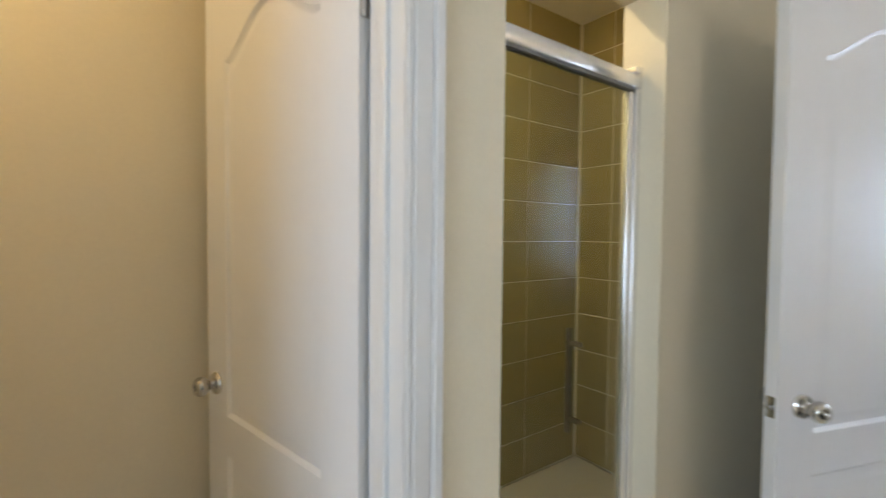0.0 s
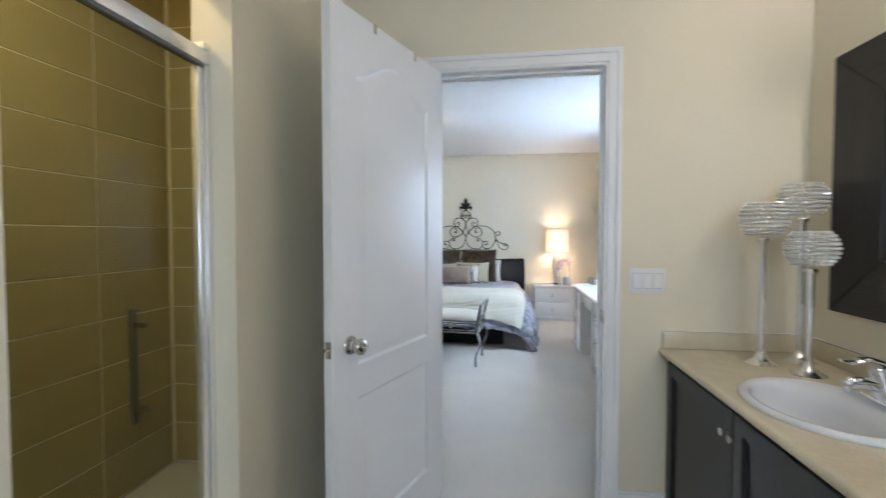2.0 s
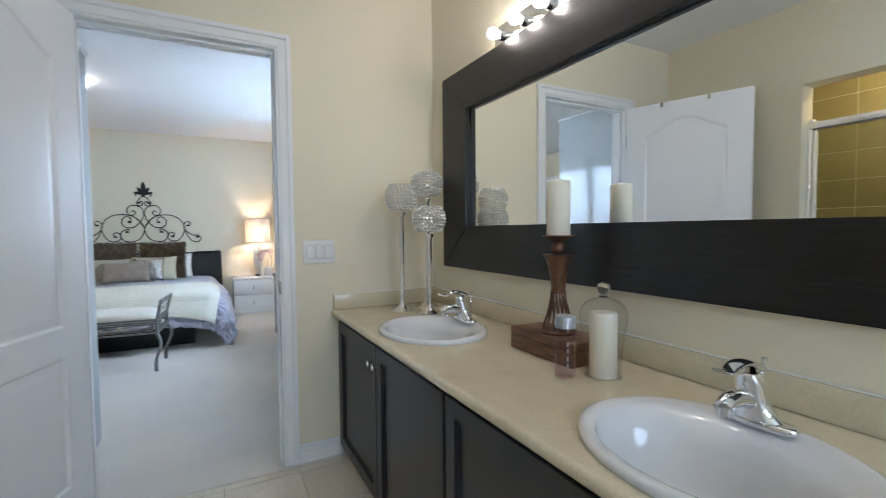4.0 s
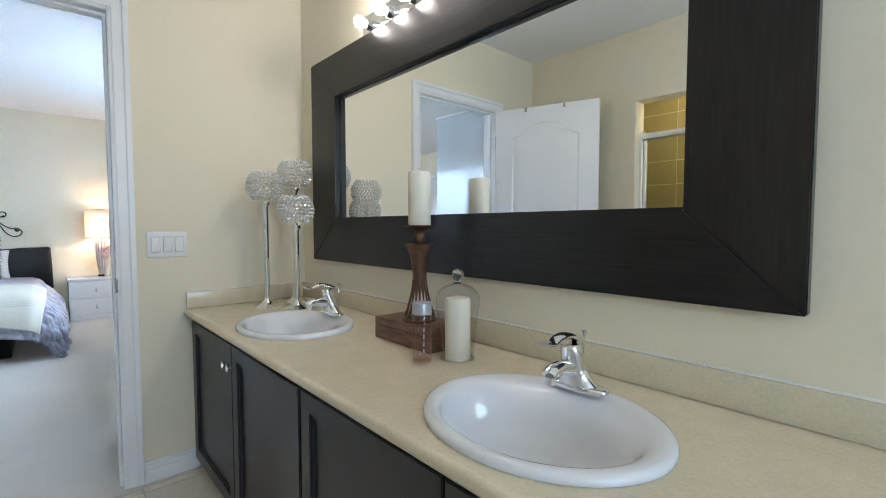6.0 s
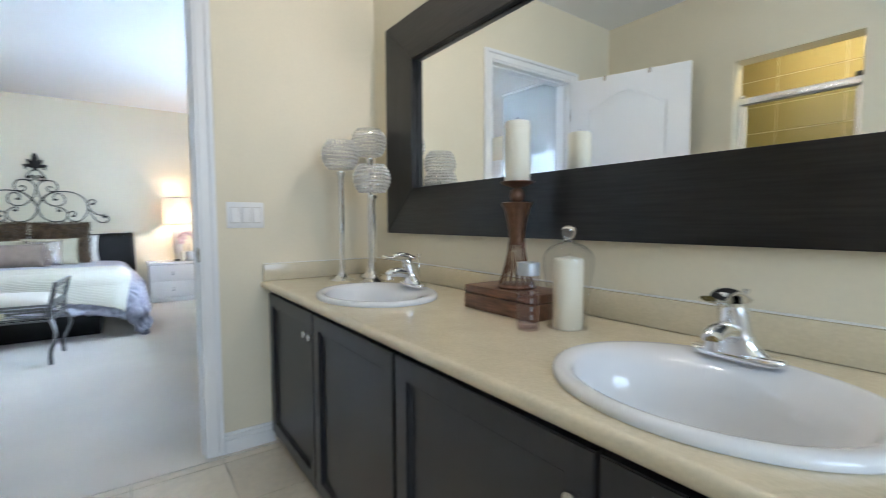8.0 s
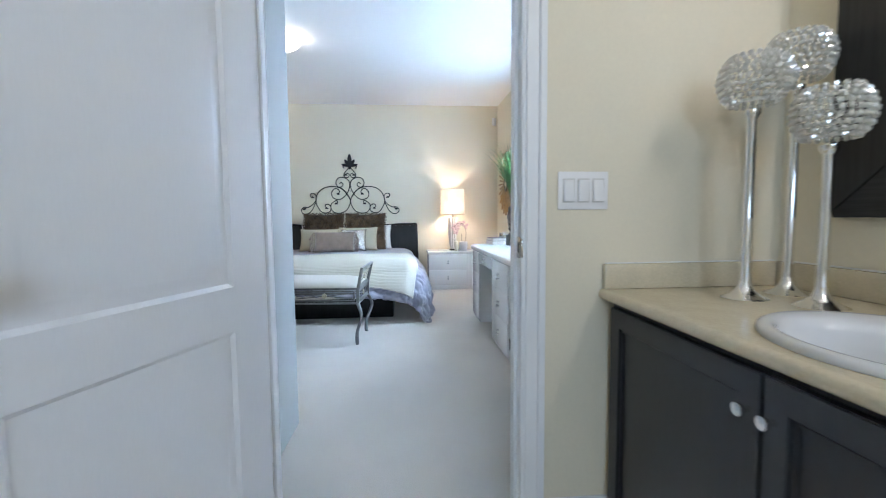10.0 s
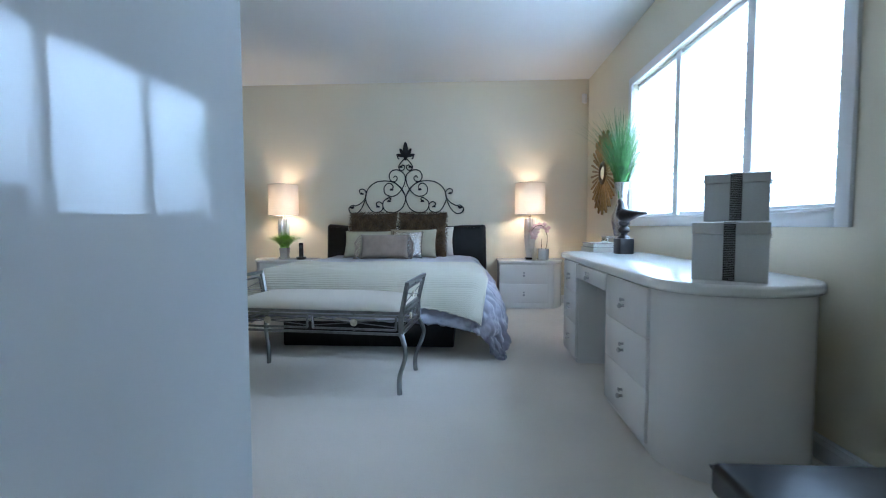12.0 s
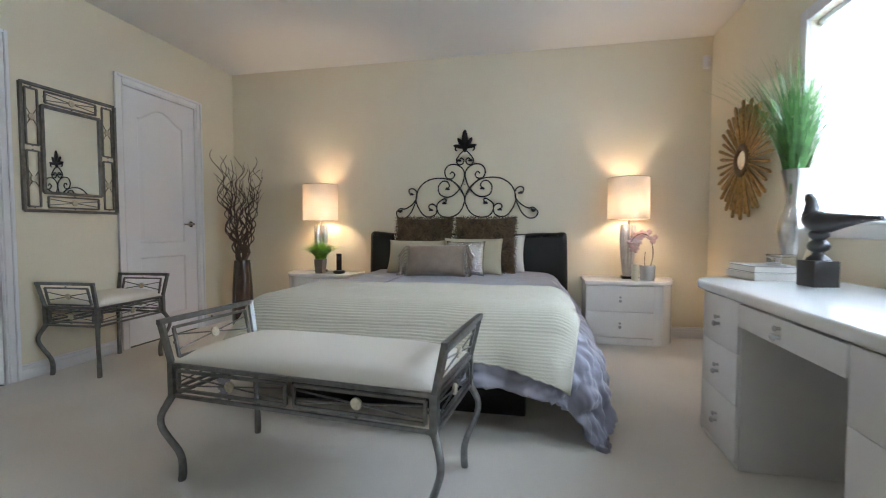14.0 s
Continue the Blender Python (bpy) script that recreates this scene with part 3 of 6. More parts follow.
def countertop():
    ct = thing("countertop", pose(0, 0, 0), "long beige speckled laminate vanity countertop with rolled edge", "countertop")
    bm = BM()
    x_from, x_to, yb = 0.28, XD - 0.001, YV + 0.002
    yf = YF - 0.030
    seg = 48

    def flat(xa, xb):
        vs = [bm.verts.new((x, y, ZT)) for x, y in ((xa, yf), (xb, yf), (xb, yb), (xa, yb))]
        bm.faces.new(vs)

    at = x_from
    for cx in SINKS:
        flat(at, cx - 0.33)
        at = cx + 0.33
        inner, low, outer = [], [], []
        for i in range(seg):
            a = 2 * math.pi * i / seg
            c, s = math.cos(a), math.sin(a)
            inner.append(bm.verts.new((cx + (SA - 0.02) * c, SINK_Y + (SB - 0.02) * s, ZT)))
            low.append(bm.verts.new((cx + (SA - 0.02) * c, SINK_Y + (SB - 0.02) * s, ZT - 0.034)))
            kx = 0.33 / abs(c) if abs(c) > 1e-6 else 9
            ky = ((yf - SINK_Y) if s > 0 else (SINK_Y - yb)) / abs(s) if abs(s) > 1e-6 else 9
            k = min(kx, ky)
            outer.append(bm.verts.new((cx + k * c, SINK_Y + k * s, ZT)))
        for i in range(seg):
            j = (i + 1) % seg
            bm.faces.new((inner[i], outer[i], outer[j], inner[j]))
            bm.faces.new((low[i], inner[i], inner[j], low[j]))
            p, q = outer[i].co, outer[j].co
            if abs(p.x - q.x) > 1e-5 and abs(p.y - q.y) > 1e-5:
                kx = cx + (0.33 if p.x + q.x > 2 * cx else -0.33)
                ky = yf if p.y + q.y > 2 * SINK_Y else yb
                bm.faces.new((outer[i], bm.verts.new((kx, ky, ZT)), outer[j]))
    flat(at, x_to)
    prof = [(yf, ZT)] + [(YF - 0.016 + 0.016 * math.sin(a), ZT - 0.016 + 0.016 * math.cos(a)) for a in [math.pi * k / 12 for k in range(13)]] + [(YF - 0.03, ZT - 0.036), (yb, ZT - 0.036)]
    prof[-3] = (YF - 0.02, ZT - 0.036)
    rows = [[bm.verts.new((x, y, z)) for y, z in prof] for x in (x_from, x_to)]
    for k in range(len(prof) - 1):
        if k < len(prof) - 2:
            bm.faces.new((rows[0][k], rows[1][k], rows[1][k + 1], rows[0][k + 1]))
    bm.faces.new([bm.verts.new((x_from, y, z)) for y, z in prof + [(yb, ZT)]])
    bmesh.ops.remove_doubles(bm, verts=bm.verts, dist=1e-4)
    bm.normal_update()
    for f in bm.faces:
        c, n = f.calc_center_median(), f.normal
        if (c.z > ZT - 1e-4 and n.z < 0) or (c.z <= ZT - 1e-4 and c.y > YF - 0.02 and n.y < 0):
            f.normal_flip()
    part("top", bm, COUNTER, ct, angle=50, recalc=False)
    part("backsplash", box(x_from, x_to, YV + 0.001, YV + 0.020, ZT + 0.0005, 0.842, 0.003), COUNTER, ct)
    part("side_splash", box(x_to - 0.019, x_to, YV + 0.0205, YF - 0.012, ZT + 0.0005, 0.842, 0.003), COUNTER, ct)
    caulk = mat("white_caulk", (0.75, 0.73, 0.68), 0.5)
    part("caulk_bead", tube(BM(), [(x_from, YV + 0.003, 0.843), (x_to - 0.02, YV + 0.003, 0.843)], 0.0035, 6), caulk, ct)
    part("caulk_bead", tube(BM(), [(x_to - 0.003, YV + 0.02, 0.843), (x_to - 0.003, YF - 0.02, 0.843)], 0.0035, 6), caulk, ct)


countertop()


def basin(cx):
    """A drop-in oval basin: rolled rim, a flat ledge at the back for the tap, and a bowl set towards the front."""
    b = thing("sink", pose(cx, SINK_Y, ZT), "glossy white oval drop-in porcelain sink", "sink", "sinks in the countertop")
    bm = BM()
    seg, rings = 56, []
    prof = [(1.0, 0.0, 0), (1.006, 0.006, 0), (0.995, 0.013, 0), (0.96, 0.017, 0), (0.91, 0.016, 0), (0.86, 0.013, 0.15), (0.82, 0.006, 0.5), (0.785, -0.012, 0.9), (0.75, -0.040, 1),
            (0.69, -0.075, 1), (0.58, -0.105, 1), (0.42, -0.125, 1), (0.22, -0.134, 1), (0.09, -0.137, 1)]
    for k, z, shift in prof:
        rings.append([bm.verts.new((SA * k * math.cos(2 * math.pi * i / seg), SB * (k - 0.10 * shift * (k / 0.8)) * math.sin(2 * math.pi * i / seg) + 0.034 * shift, z + 0.0006)) for i in range(seg)])
    for p, q in zip(rings, rings[1:]):
        for i in range(seg):
            bm.faces.new((p[i], p[(i + 1) % seg], q[(i + 1) % seg], q[i]))
    bm.faces.new(rings[-1])
    part("bowl", bm, PORCELAIN, b, angle=60)
    part("drain", lathe(BM(), [(0.024, 0.0), (0.026, 0.003), (0.022, 0.005), (0.016, 0.004), (0.015, 0.008), (0.0, 0.009)], 24), CHROME, b, "chrome pop-up drain", pose(0, 0.034, -0.137))
    part("overflow", lathe(BM(), [(0.0, 0.0), (0.009, 0.0), (0.011, 0.002), (0.010, 0.004), (0.005, 0.003), (0.0, 0.003)], 16), CHROME, b, "small chrome overflow ring", pose(0, SB * 0.69 + 0.020, -0.045, 62))


for cx in SINKS:
    basin(cx)


def tap(cx):
    """A single-lever tap: long base plate, leaning body, short spout towards the bowl, lever above it and a lift rod behind."""
    f = thing("faucet", pose(cx + 0.016, SINK_Y - SB + 0.045, ZT + 0.016), "chrome single-lever bathroom faucet with lift rod", "faucet", "faucets on the sinks")
    bm = BM()
    out = []
    for i in range(40):
        a = 2 * math.pi * i / 40
        out.append((0.078 * math.copysign(abs(math.cos(a)) ** 0.8, math.cos(a)), 0.026 * math.copysign(abs(math.sin(a)) ** 0.8, math.sin(a))))
    prism(bm, out, 0.0, 0.016, 0.006)
    part("base_plate", bm, CHROME, f)
    bm = BM()
    rings = []
    for z, w, d, sh in ((0.010, 0.062, 0.024, 0), (0.022, 0.046, 0.025, 0.001), (0.036, 0.033, 0.025, 0.002), (0.055, 0.027, 0.024, 0.008), (0.078, 0.025, 0.023, 0.016), (0.098, 0.024, 0.022, 0.022), (0.108, 0.021, 0.019, 0.025)):
        rings.append([bm.verts.new((w * math.cos(2 * math.pi * i / 28), sh + d * math.sin(2 * math.pi * i / 28), z)) for i in range(28)])
    for p, q in zip(rings, rings[1:]):
        for i in range(28):
            bm.faces.new((p[i], p[(i + 1) % 28], q[(i + 1) % 28], q[i]))
    bm.faces.new(rings[-1])
    bm.faces.new(rings[0][::-1])
    part("body", bm, CHROME, f, angle=60)
    bm = tube(BM(), [(0, 0.005, 0.046), (0, 0.035, 0.056), (0, 0.065, 0.062), (0, 0.092, 0.060), (0, 0.103, 0.052)], 0.0165, 16, lambda u: 1.15 - 0.2 * u)
    lathe(bm, [(0.0, 0.0), (0.0125, 0.0), (0.0125, 0.016), (0.0, 0.016)], 16, (0, 0.098, 0.034))
    part("spout", bm, CHROME, f, angle=60)
    bm = BM()
    rings = []
    for u in [k / 9 for k in range(10)]:
        y, z = -0.004 + 0.125 * u, 0.112 + 0.022 * math.sin(math.pi * min(1, u * 1.25) * 0.8) - 0.010 * u + (0.010 * max(0, u - 0.8) * 5)
        w, t = 0.022 - 0.009 * u, 0.010 * (1 - 0.55 * u)
        rings.append([bm.verts.new((w * math.cos(2 * math.pi * i / 16), y, z + t * math.sin(2 * math.pi * i / 16))) for i in range(16)])
    for p, q in zip(rings, rings[1:]):
        for i in range(16):
            bm.faces.new((p[i], p[(i + 1) % 16], q[(i + 1) % 16], q[i]))
    bm.faces.new(rings[0][::-1])
    bm.faces.new(rings[-1])
    part("lever", bm, CHROME, f, "curved chrome lever", angle=60)
    bm = tube(BM(), [(0, -0.030, 0.008), (0, -0.032, 0.06), (0, -0.034, 0.118)], 0.0025, 8)
    lathe(bm, [(0.0, 0.0), (0.003, 0.0), (0.006, 0.010), (0.0065, 0.013), (0.0, 0.014)], 12, (0, -0.034, 0.114))
    part("lift_rod", bm, CHROME, f, "thin chrome lift rod")


for cx in SINKS:
    tap(cx)

# ---- mirror and light above the vanity ----
MX0, MX1, MZ0, MZ1 = 1.109, 3.086, 0.980, 1.948
GX0, GX1, GZ0, GZ1 = 1.325, 2.848, 1.184, 1.750
mir = thing("wall_mirror", pose(0, 0, 0), "large wall mirror with wide mitred black wooden frame", "mirror")


def mitred(name, pts, y0, y1, material, parent, bevel=0.003, turn=False):
    bm = BM()
    a = [bm.verts.new((x, y0, z)) for x, z in pts]
    b = [bm.verts.new((x, y1, z)) for x, z in pts]
    bm.faces.new(a)
    bm.faces.new(b[::-1])
    for i in range(4):
        bm.faces.new((a[i], b[i], b[(i + 1) % 4], a[(i + 1) % 4]))
    bmesh.ops.recalc_face_normals(bm, faces=bm.faces)
    bmesh.ops.bevel(bm, geom=list(bm.edges), offset=bevel, segments=2, affect="EDGES")
    return part(name, bm, material, parent)


BLACKWOOD_X = mat("black_stained_wood_level_grain", (0.012, 0.011, 0.011), 0.30, spec=0.4, grain=0.5, grain_scale=16, bump=0.05, bump_scale=26, stretch=(0.5, 8, 9), blotch=0.15)
BLACKWOOD_Z = mat("black_stained_wood_upright_grain", (0.012, 0.011, 0.011), 0.30, spec=0.4, grain=0.5, grain_scale=16, bump=0.05, bump_scale=26, stretch=(9, 8, 0.5), blotch=0.15)
_o = ((MX0, MZ0), (MX1, MZ0), (MX1, MZ1), (MX0, MZ1))
_i = ((GX0, GZ0), (GX1, GZ0), (GX1, GZ1), (GX0, GZ1))
for k in range(4):
    j = (k + 1) % 4
    mitred("frame_board", (_o[k], _o[j], _i[j], _i[k]), YV + 0.004, YV + 0.038, BLACKWOOD_X if k % 2 == 0 else BLACKWOOD_Z, mir)
bm = BM()
for b in ((GX0 - 0.006, GX0 + 0.005, GZ0, GZ1), (GX1 - 0.005, GX1 + 0.006, GZ0, GZ1), (GX0 + 0.005, GX1 - 0.005, GZ1 - 0.005, GZ1 + 0.006), (GX0 + 0.005, GX1 - 0.005, GZ0 - 0.006, GZ0 + 0.005)):
    cube(bm, b[0], b[1], YV + 0.006, YV + 0.013, b[2], b[3], 0.001)
part("inner_lip", bm, BLACKWOOD_X, mir)
part("mirror_glass", box(GX0 - 0.004, GX1 + 0.004, YV + 0.004, YV + 0.009, GZ0 - 0.004, GZ1 + 0.004), MIRROR, mir, "clear mirror glass", smooth=False)

vl = thing("vanity_light", pose(2.115, YV, 1.976), "chrome bar light with lit round globe bulbs", "wall lamp")
part("back_plate", box(-0.50, 0.50, 0.001, 0.030, -0.052, 0.052, 0.004), CHROME, vl)
BULB = glow("lit_bulb", (1.0, 0.90, 0.77), 84.0)
for k in range(7):
    x = -0.435 + 0.145 * k
    s = part("socket", lathe(BM(), [(0.021, 0.0), (0.021, 0.022), (0.017, 0.026), (0.0, 0.026)], 20), CHROME, vl, "", pose(x, 0.030, 0, -90))
    part("bulb", lathe(BM(), [(0.0, 0.0), (0.011, 0.001), (0.012, 0.008), (0.019, 0.016), (0.0235, 0.029), (0.0205, 0.042), (0.0115, 0.050), (0.0, 0.0525)], 18), BULB, s, "lit white globe bulb", pose(x, 0.052, 0, -90))

# ---- switch plate ----
sw = thing("light_switch", pose(XD, -0.500, 1.066), "white three-rocker light switch plate on the wall", "light switch")
SWP = mat("white_switch_plastic", (0.78, 0.77, 0.76), 0.3)
# darker grey round each rocker paints in the shade of its gap
SWSHADE = mat("switch_gap_shade", (0.60, 0.58, 0.55), 0.6)
part("plate", box(-0.006, -0.0005, -0.078, 0.078, -0.057, 0.057, 0.003), SWP, sw)
for k in (-1, 0, 1):
    part("rocker_frame", box(-0.0068, -0.005, k * 0.046 - 0.0185, k * 0.046 + 0.0185, -0.036, 0.036), SWSHADE, sw)
    r = BM()
    cube(r, -0.0035, 0.0035, -0.0155, 0.0155, -0.032, 0.032, 0.001)
    part("rocker", r, SWP, sw, "", pose(-0.0085, k * 0.046, 0, 0, 6 if k else -5))

# ---- things on the counter ----
CRYSTAL = mat("crystal_beads", (0.96, 0.94, 0.88), 0.05, 0.25, spec=0.9)
CRYSTAL.node_tree.nodes["Principled BSDF"].inputs["Transmission Weight"].default_value = 0.45
SILVER = mat("polished_silver", (0.80, 0.79, 0.77), 0.09, 1.0, blotch=0.03, blotch_scale=20)


def crystal_stand(x, y, zc, r):
    s = thing("candle_stand", pose(x, y, ZT), "tall silver candle stand with a crystal bead globe" if zc > 1.3 else "shorter silver candle stand with a crystal bead globe", "candle holder", "crystal candle stands")
    h = zc - r - ZT
    part("base", lathe(BM(), [(0.0, 0.0), (0.055, 0.0), (0.056, 0.003), (0.050, 0.007), (0.034, 0.015), (0.022, 0.026), (0.015, 0.042), (0.0125, 0.055), (0.0, 0.055)], 32), SILVER, s)
    part("stem", lathe(BM(), [(0.0140, 0.050), (0.0130, 0.10), (0.0120, h * 0.5), (0.0115, h - 0.02), (0.016, h - 0.012), (0.020, h - 0.006), (0.020, h + 0.004), (0.0, h + 0.006)], 20), SILVER, s)
    bm = BM()
    rows = 9
    for i in range(rows):
        t = -0.80 + 1.62 * i / (rows - 1)
        ring = r * math.cos(t)
        n = max(7, int(2 * math.pi * ring / 0.0178))
        for k in range(n):
            a = 2 * math.pi * (k + 0.5 * (i % 2)) / n
            bmesh.ops.create_icosphere(bm, subdivisions=1, radius=0.0078, matrix=Matrix.LocRotScale((ring * math.cos(a), ring * math.sin(a), zc - ZT + r * math.sin(t)), Euler((1.7 * k + i, 2.3 * k, 0.9 * i)), None))
    tagged(part("crystal_globe", bm, CRYSTAL, s, "globe of clear faceted crystal beads", smooth=False), kind="stuff")
    bm = BM()
    for i in range(rows - 1):
        t = -0.72 + 1.62 * i / (rows - 1)
        ring = r * math.cos(t) - 0.003
        tube(bm, [(ring * math.cos(2 * math.pi * k / 24), ring * math.sin(2 * math.pi * k / 24), zc - ZT + r * math.sin(t)) for k in range(25)], 0.0008, 5)
    part("wire_cage", bm, SILVER, s)


crystal_stand(3.065, -0.865, 1.335, 0.079)
crystal_stand(2.935, -0.955, 1.224, 0.077)
crystal_stand(3.110, -1.030, 1.412, 0.079)

BROWNWOOD = mat("walnut_wood", (0.145, 0.066, 0.034), 0.42, grain=0.35, grain_scale=18, bump=0.12, bump_scale=30, stretch=(1, 7, 7), blotch=0.2, blotch_scale=9)
BRONZE = mat("bronze_brown_metal", (0.13, 0.065, 0.038), 0.38, 0.6, grain=0.25, grain_scale=50, bump=0.1, bump_scale=80)
WAX = mat("ivory_candle_wax", (0.80, 0.75, 0.62), 0.45, blotch=0.03, blotch_scale=15, bump=0.05, bump_scale=60)
bx = thing("wooden_box", pose(1.950, -1.075, ZT + 0.0008), "small brown walnut box with a lid", "box")
part("body", box(0, 0.290, 0, 0.150, 0, 0.046, 0.002), BROWNWOOD, bx)
part("lid", box(0, 0.290, 0, 0.150, 0.0475, 0.072, 0.003), BROWNWOOD, bx)


def pillar_candle(name, m, r, h, label):
    c = thing(name, m, label, "candle")
    part("wax", lathe(BM(), [(0.0, 0.0), (r - 0.002, 0.0), (r, 0.003), (r, h - 0.006), (r - 0.003, h), (r - 0.008, h + 0.001), (r * 0.5, h + 0.002), (0.004, h + 0.006), (0.0, h + 0.008)], 32), WAX, c)
    part("wick", tube(BM(), [(0, 0, h + 0.004), (0.0005, 0, h + 0.009), (0.001, 0.0005, h + 0.012)], 0.0009, 6), mat("burnt_wick", (0.05, 0.04, 0.035), 0.9), c)
    return c


ch = thing("candle_holder", pose(2.085, -0.998, ZT + 0.0735), "turned bronze-brown candle holder with openwork foot, on a box", "candle holder")
part("foot_ring", lathe(BM(), [(0.0, 0.0), (0.056, 0.0), (0.058, 0.005), (0.054, 0.010), (0.048, 0.013), (0.0, 0.013)], 32), BRONZE, ch)
for k in range(16):
    a = 2 * math.pi * k / 16
    part("rib", tube(BM(), [((0.050 - 0.028 * math.sin(u * 1.45)) * math.cos(a + 0.25 * u), (0.050 - 0.028 * math.sin(u * 1.45)) * math.sin(a + 0.25 * u), 0.010 + 0.125 * u) for u in [j / 8 for j in range(9)]], 0.0026, 6), BRONZE, ch)
part("neck", lathe(BM(), [(0.0, 0.125), (0.023, 0.128), (0.023, 0.145), (0.025, 0.175), (0.030, 0.205), (0.038, 0.232), (0.046, 0.246), (0.047, 0.250), (0.043, 0.252), (0.0, 0.250)], 32), BRONZE, ch)
part("ball", lathe(BM(), [(0.0, 0.248), (0.010, 0.250), (0.018, 0.258), (0.022, 0.272), (0.018, 0.286), (0.010, 0.294), (0.0, 0.296)], 24), BRONZE, ch)
part("drip_plate", lathe(BM(), [(0.0, 0.293), (0.016, 0.295), (0.040, 0.303), (0.050, 0.310), (0.049, 0.312), (0.036, 0.308), (0.0, 0.306)], 32), BRONZE, ch)
pillar_candle("pillar_candle", pose(2.085, -0.998, ZT + 0.0735 + 0.3085), 0.037, 0.176, "ivory pillar candle standing on the bronze holder")
pillar_candle("pillar_candle", pose(1.868, -0.962, ZT + 0.0006), 0.0365, 0.176, "ivory pillar candle under a glass cloche")
cl = thing("glass_cloche", pose(1.870, -0.964, ZT + 0.0006), "clear glass bell cloche over a candle", "glass cloche")
part("dome", lathe(BM(), [(0.050, 0.0), (0.046, 0.006), (0.0455, 0.02), (0.050, 0.07), (0.058, 0.125), (0.0635, 0.160), (0.063, 0.178), (0.056, 0.194), (0.043, 0.206), (0.026, 0.213), (0.010, 0.218)], 40), CLEAR, cl)
GLASSY = mat("solid_clear_glass", (1, 1, 1), 0.0)
GLASSY.node_tree.nodes["Principled BSDF"].inputs["Transmission Weight"].default_value = 1.0
part("knob", lathe(BM(), [(0.0, 0.216), (0.013, 0.217), (0.009, 0.224), (0.014, 0.231), (0.018, 0.243), (0.014, 0.255), (0.0, 0.260)], 20), GLASSY, cl)
bt = thing("bottle", pose(1.915, -0.868, ZT + 0.0006), "clear cylindrical bottle with grey cap", "bottle")
part("body", lathe(BM(), [(0.0, 0.0), (0.026, 0.0), (0.028, 0.003), (0.028, 0.132), (0.026, 0.136), (0.0, 0.136)], 32), glass("bottle_plastic", (1.0, 0.96, 0.97), 0.0, 0.94), bt)
part("water", lathe(BM(), [(0.0, 0.006), (0.0255, 0.006), (0.0255, 0.092), (0.0, 0.092)], 28), glass("bottle_water", (1.0, 0.93, 0.93), 0.0, 0.94), bt)
part("cap", lathe(BM(), [(0.0, 0.136), (0.0275, 0.136), (0.0275, 0.166), (0.0265, 0.168), (0.0, 0.168)], 32), mat("grey_cap", (0.40, 0.41, 0.43), 0.35, 0.3), bt)
bm = BM()
for k in range(4):
    cube(bm, -0.0003, 0.0003, -0.002, 0.002, 0.030 + 0.020 * k, 0.042 + 0.020 * k)
part("print_mark", bm, mat("pale_print", (0.30, 0.28, 0.28), 0.5), bt, "pale illegible print on the bottle", pose(0.0284 * math.cos(math.radians(150)), 0.0284 * math.sin(math.radians(150)), 0, 0, 0, 150))

# ---- shower ----
sd = thing("shower_door", pose(0, 0, 0), "framed shower door with chrome rails and clear glass", "shower door")
SY = YI - 0.045
RAIL = mat("polished_shower_rail", (0.90, 0.90, 0.91), 0.26, 0.85)
hd = part("header_rail", box(SH0 + 0.002, SH1 - 0.002, SY - 0.020, SY + 0.020, 1.764, 1.804, 0.005), RAIL, sd)
part("side_rail", box(SH0 + 0.001, SH0 + 0.026, SY - 0.016, SY + 0.016, 0.085, 1.764, 0.004), RAIL, sd)
part("side_rail", box(SH1 - 0.026, SH1 - 0.001, SY - 0.016, SY + 0.016, 0.085, 1.764, 0.004), RAIL, sd)
part("door_stile", box(SH1 - 0.052, SH1 - 0.030, SY - 0.012, SY + 0.012, 0.100, 1.752, 0.004), RAIL, sd)
part("door_stile", box(SH0 + 0.030, SH0 + 0.040, SY - 0.010, SY + 0.010, 0.100, 1.752, 0.003), RAIL, sd)
part("sill_rail", box(SH0 + 0.002, SH1 - 0.002, SY - 0.020, SY + 0.020, 0.080, 0.100, 0.004), RAIL, sd)
part("glass_pane", box(SH0 + 0.040, SH1 - 0.052, SY - 0.003, SY + 0.003, 0.100, 1.757), PANE, sd, smooth=False)
part("seal", box(SH0 + 0.030, SH1 - 0.030, SY - 0.012, SY + 0.008, 1.757, 1.7635), mat("grey_seal", (0.16, 0.16, 0.16), 0.5), sd, "dark grey rubber seal")
part("bracket", box(SH1 - 0.040, SH1 - 0.008, SY - 0.024, SY + 0.012, 1.8045, 1.822, 0.003), RAIL, sd)
part("end_cap", box(SH0 + 0.004, SH0 + 0.045, SY - 0.018, SY + 0.018, 1.8045, 1.830, 0.004), mat("black_plastic", (0.02, 0.02, 0.02), 0.5), sd, "black plastic roller cap")
bm = box(2.142, 2.162, SY + 0.035, SY + 0.048, 0.80, 1.09, 0.004)
for z in (0.84, 1.05):
    cube(bm, 2.147, 2.158, SY + 0.003, SY + 0.040, z - 0.006, z + 0.006)
part("handle", bm, mat("bronze_pull", (0.22, 0.18, 0.12), 0.35, 0.8), sd, "dark metal pull handle")
tray = solid("shower_tray", prism(BM(), [(1.7005, YI), (SH0, YI), (SH0, YS + 0.03), (SH1, YS + 0.03), (SH1, YI), (XD - 0.012, YI), (XD - 0.012, YBK - 0.012), (1.7005, YBK - 0.012)], 0.0, 0.075, 0.008), PORCELAIN, "white shower tray with raised kerb", "shower tray", kind="")

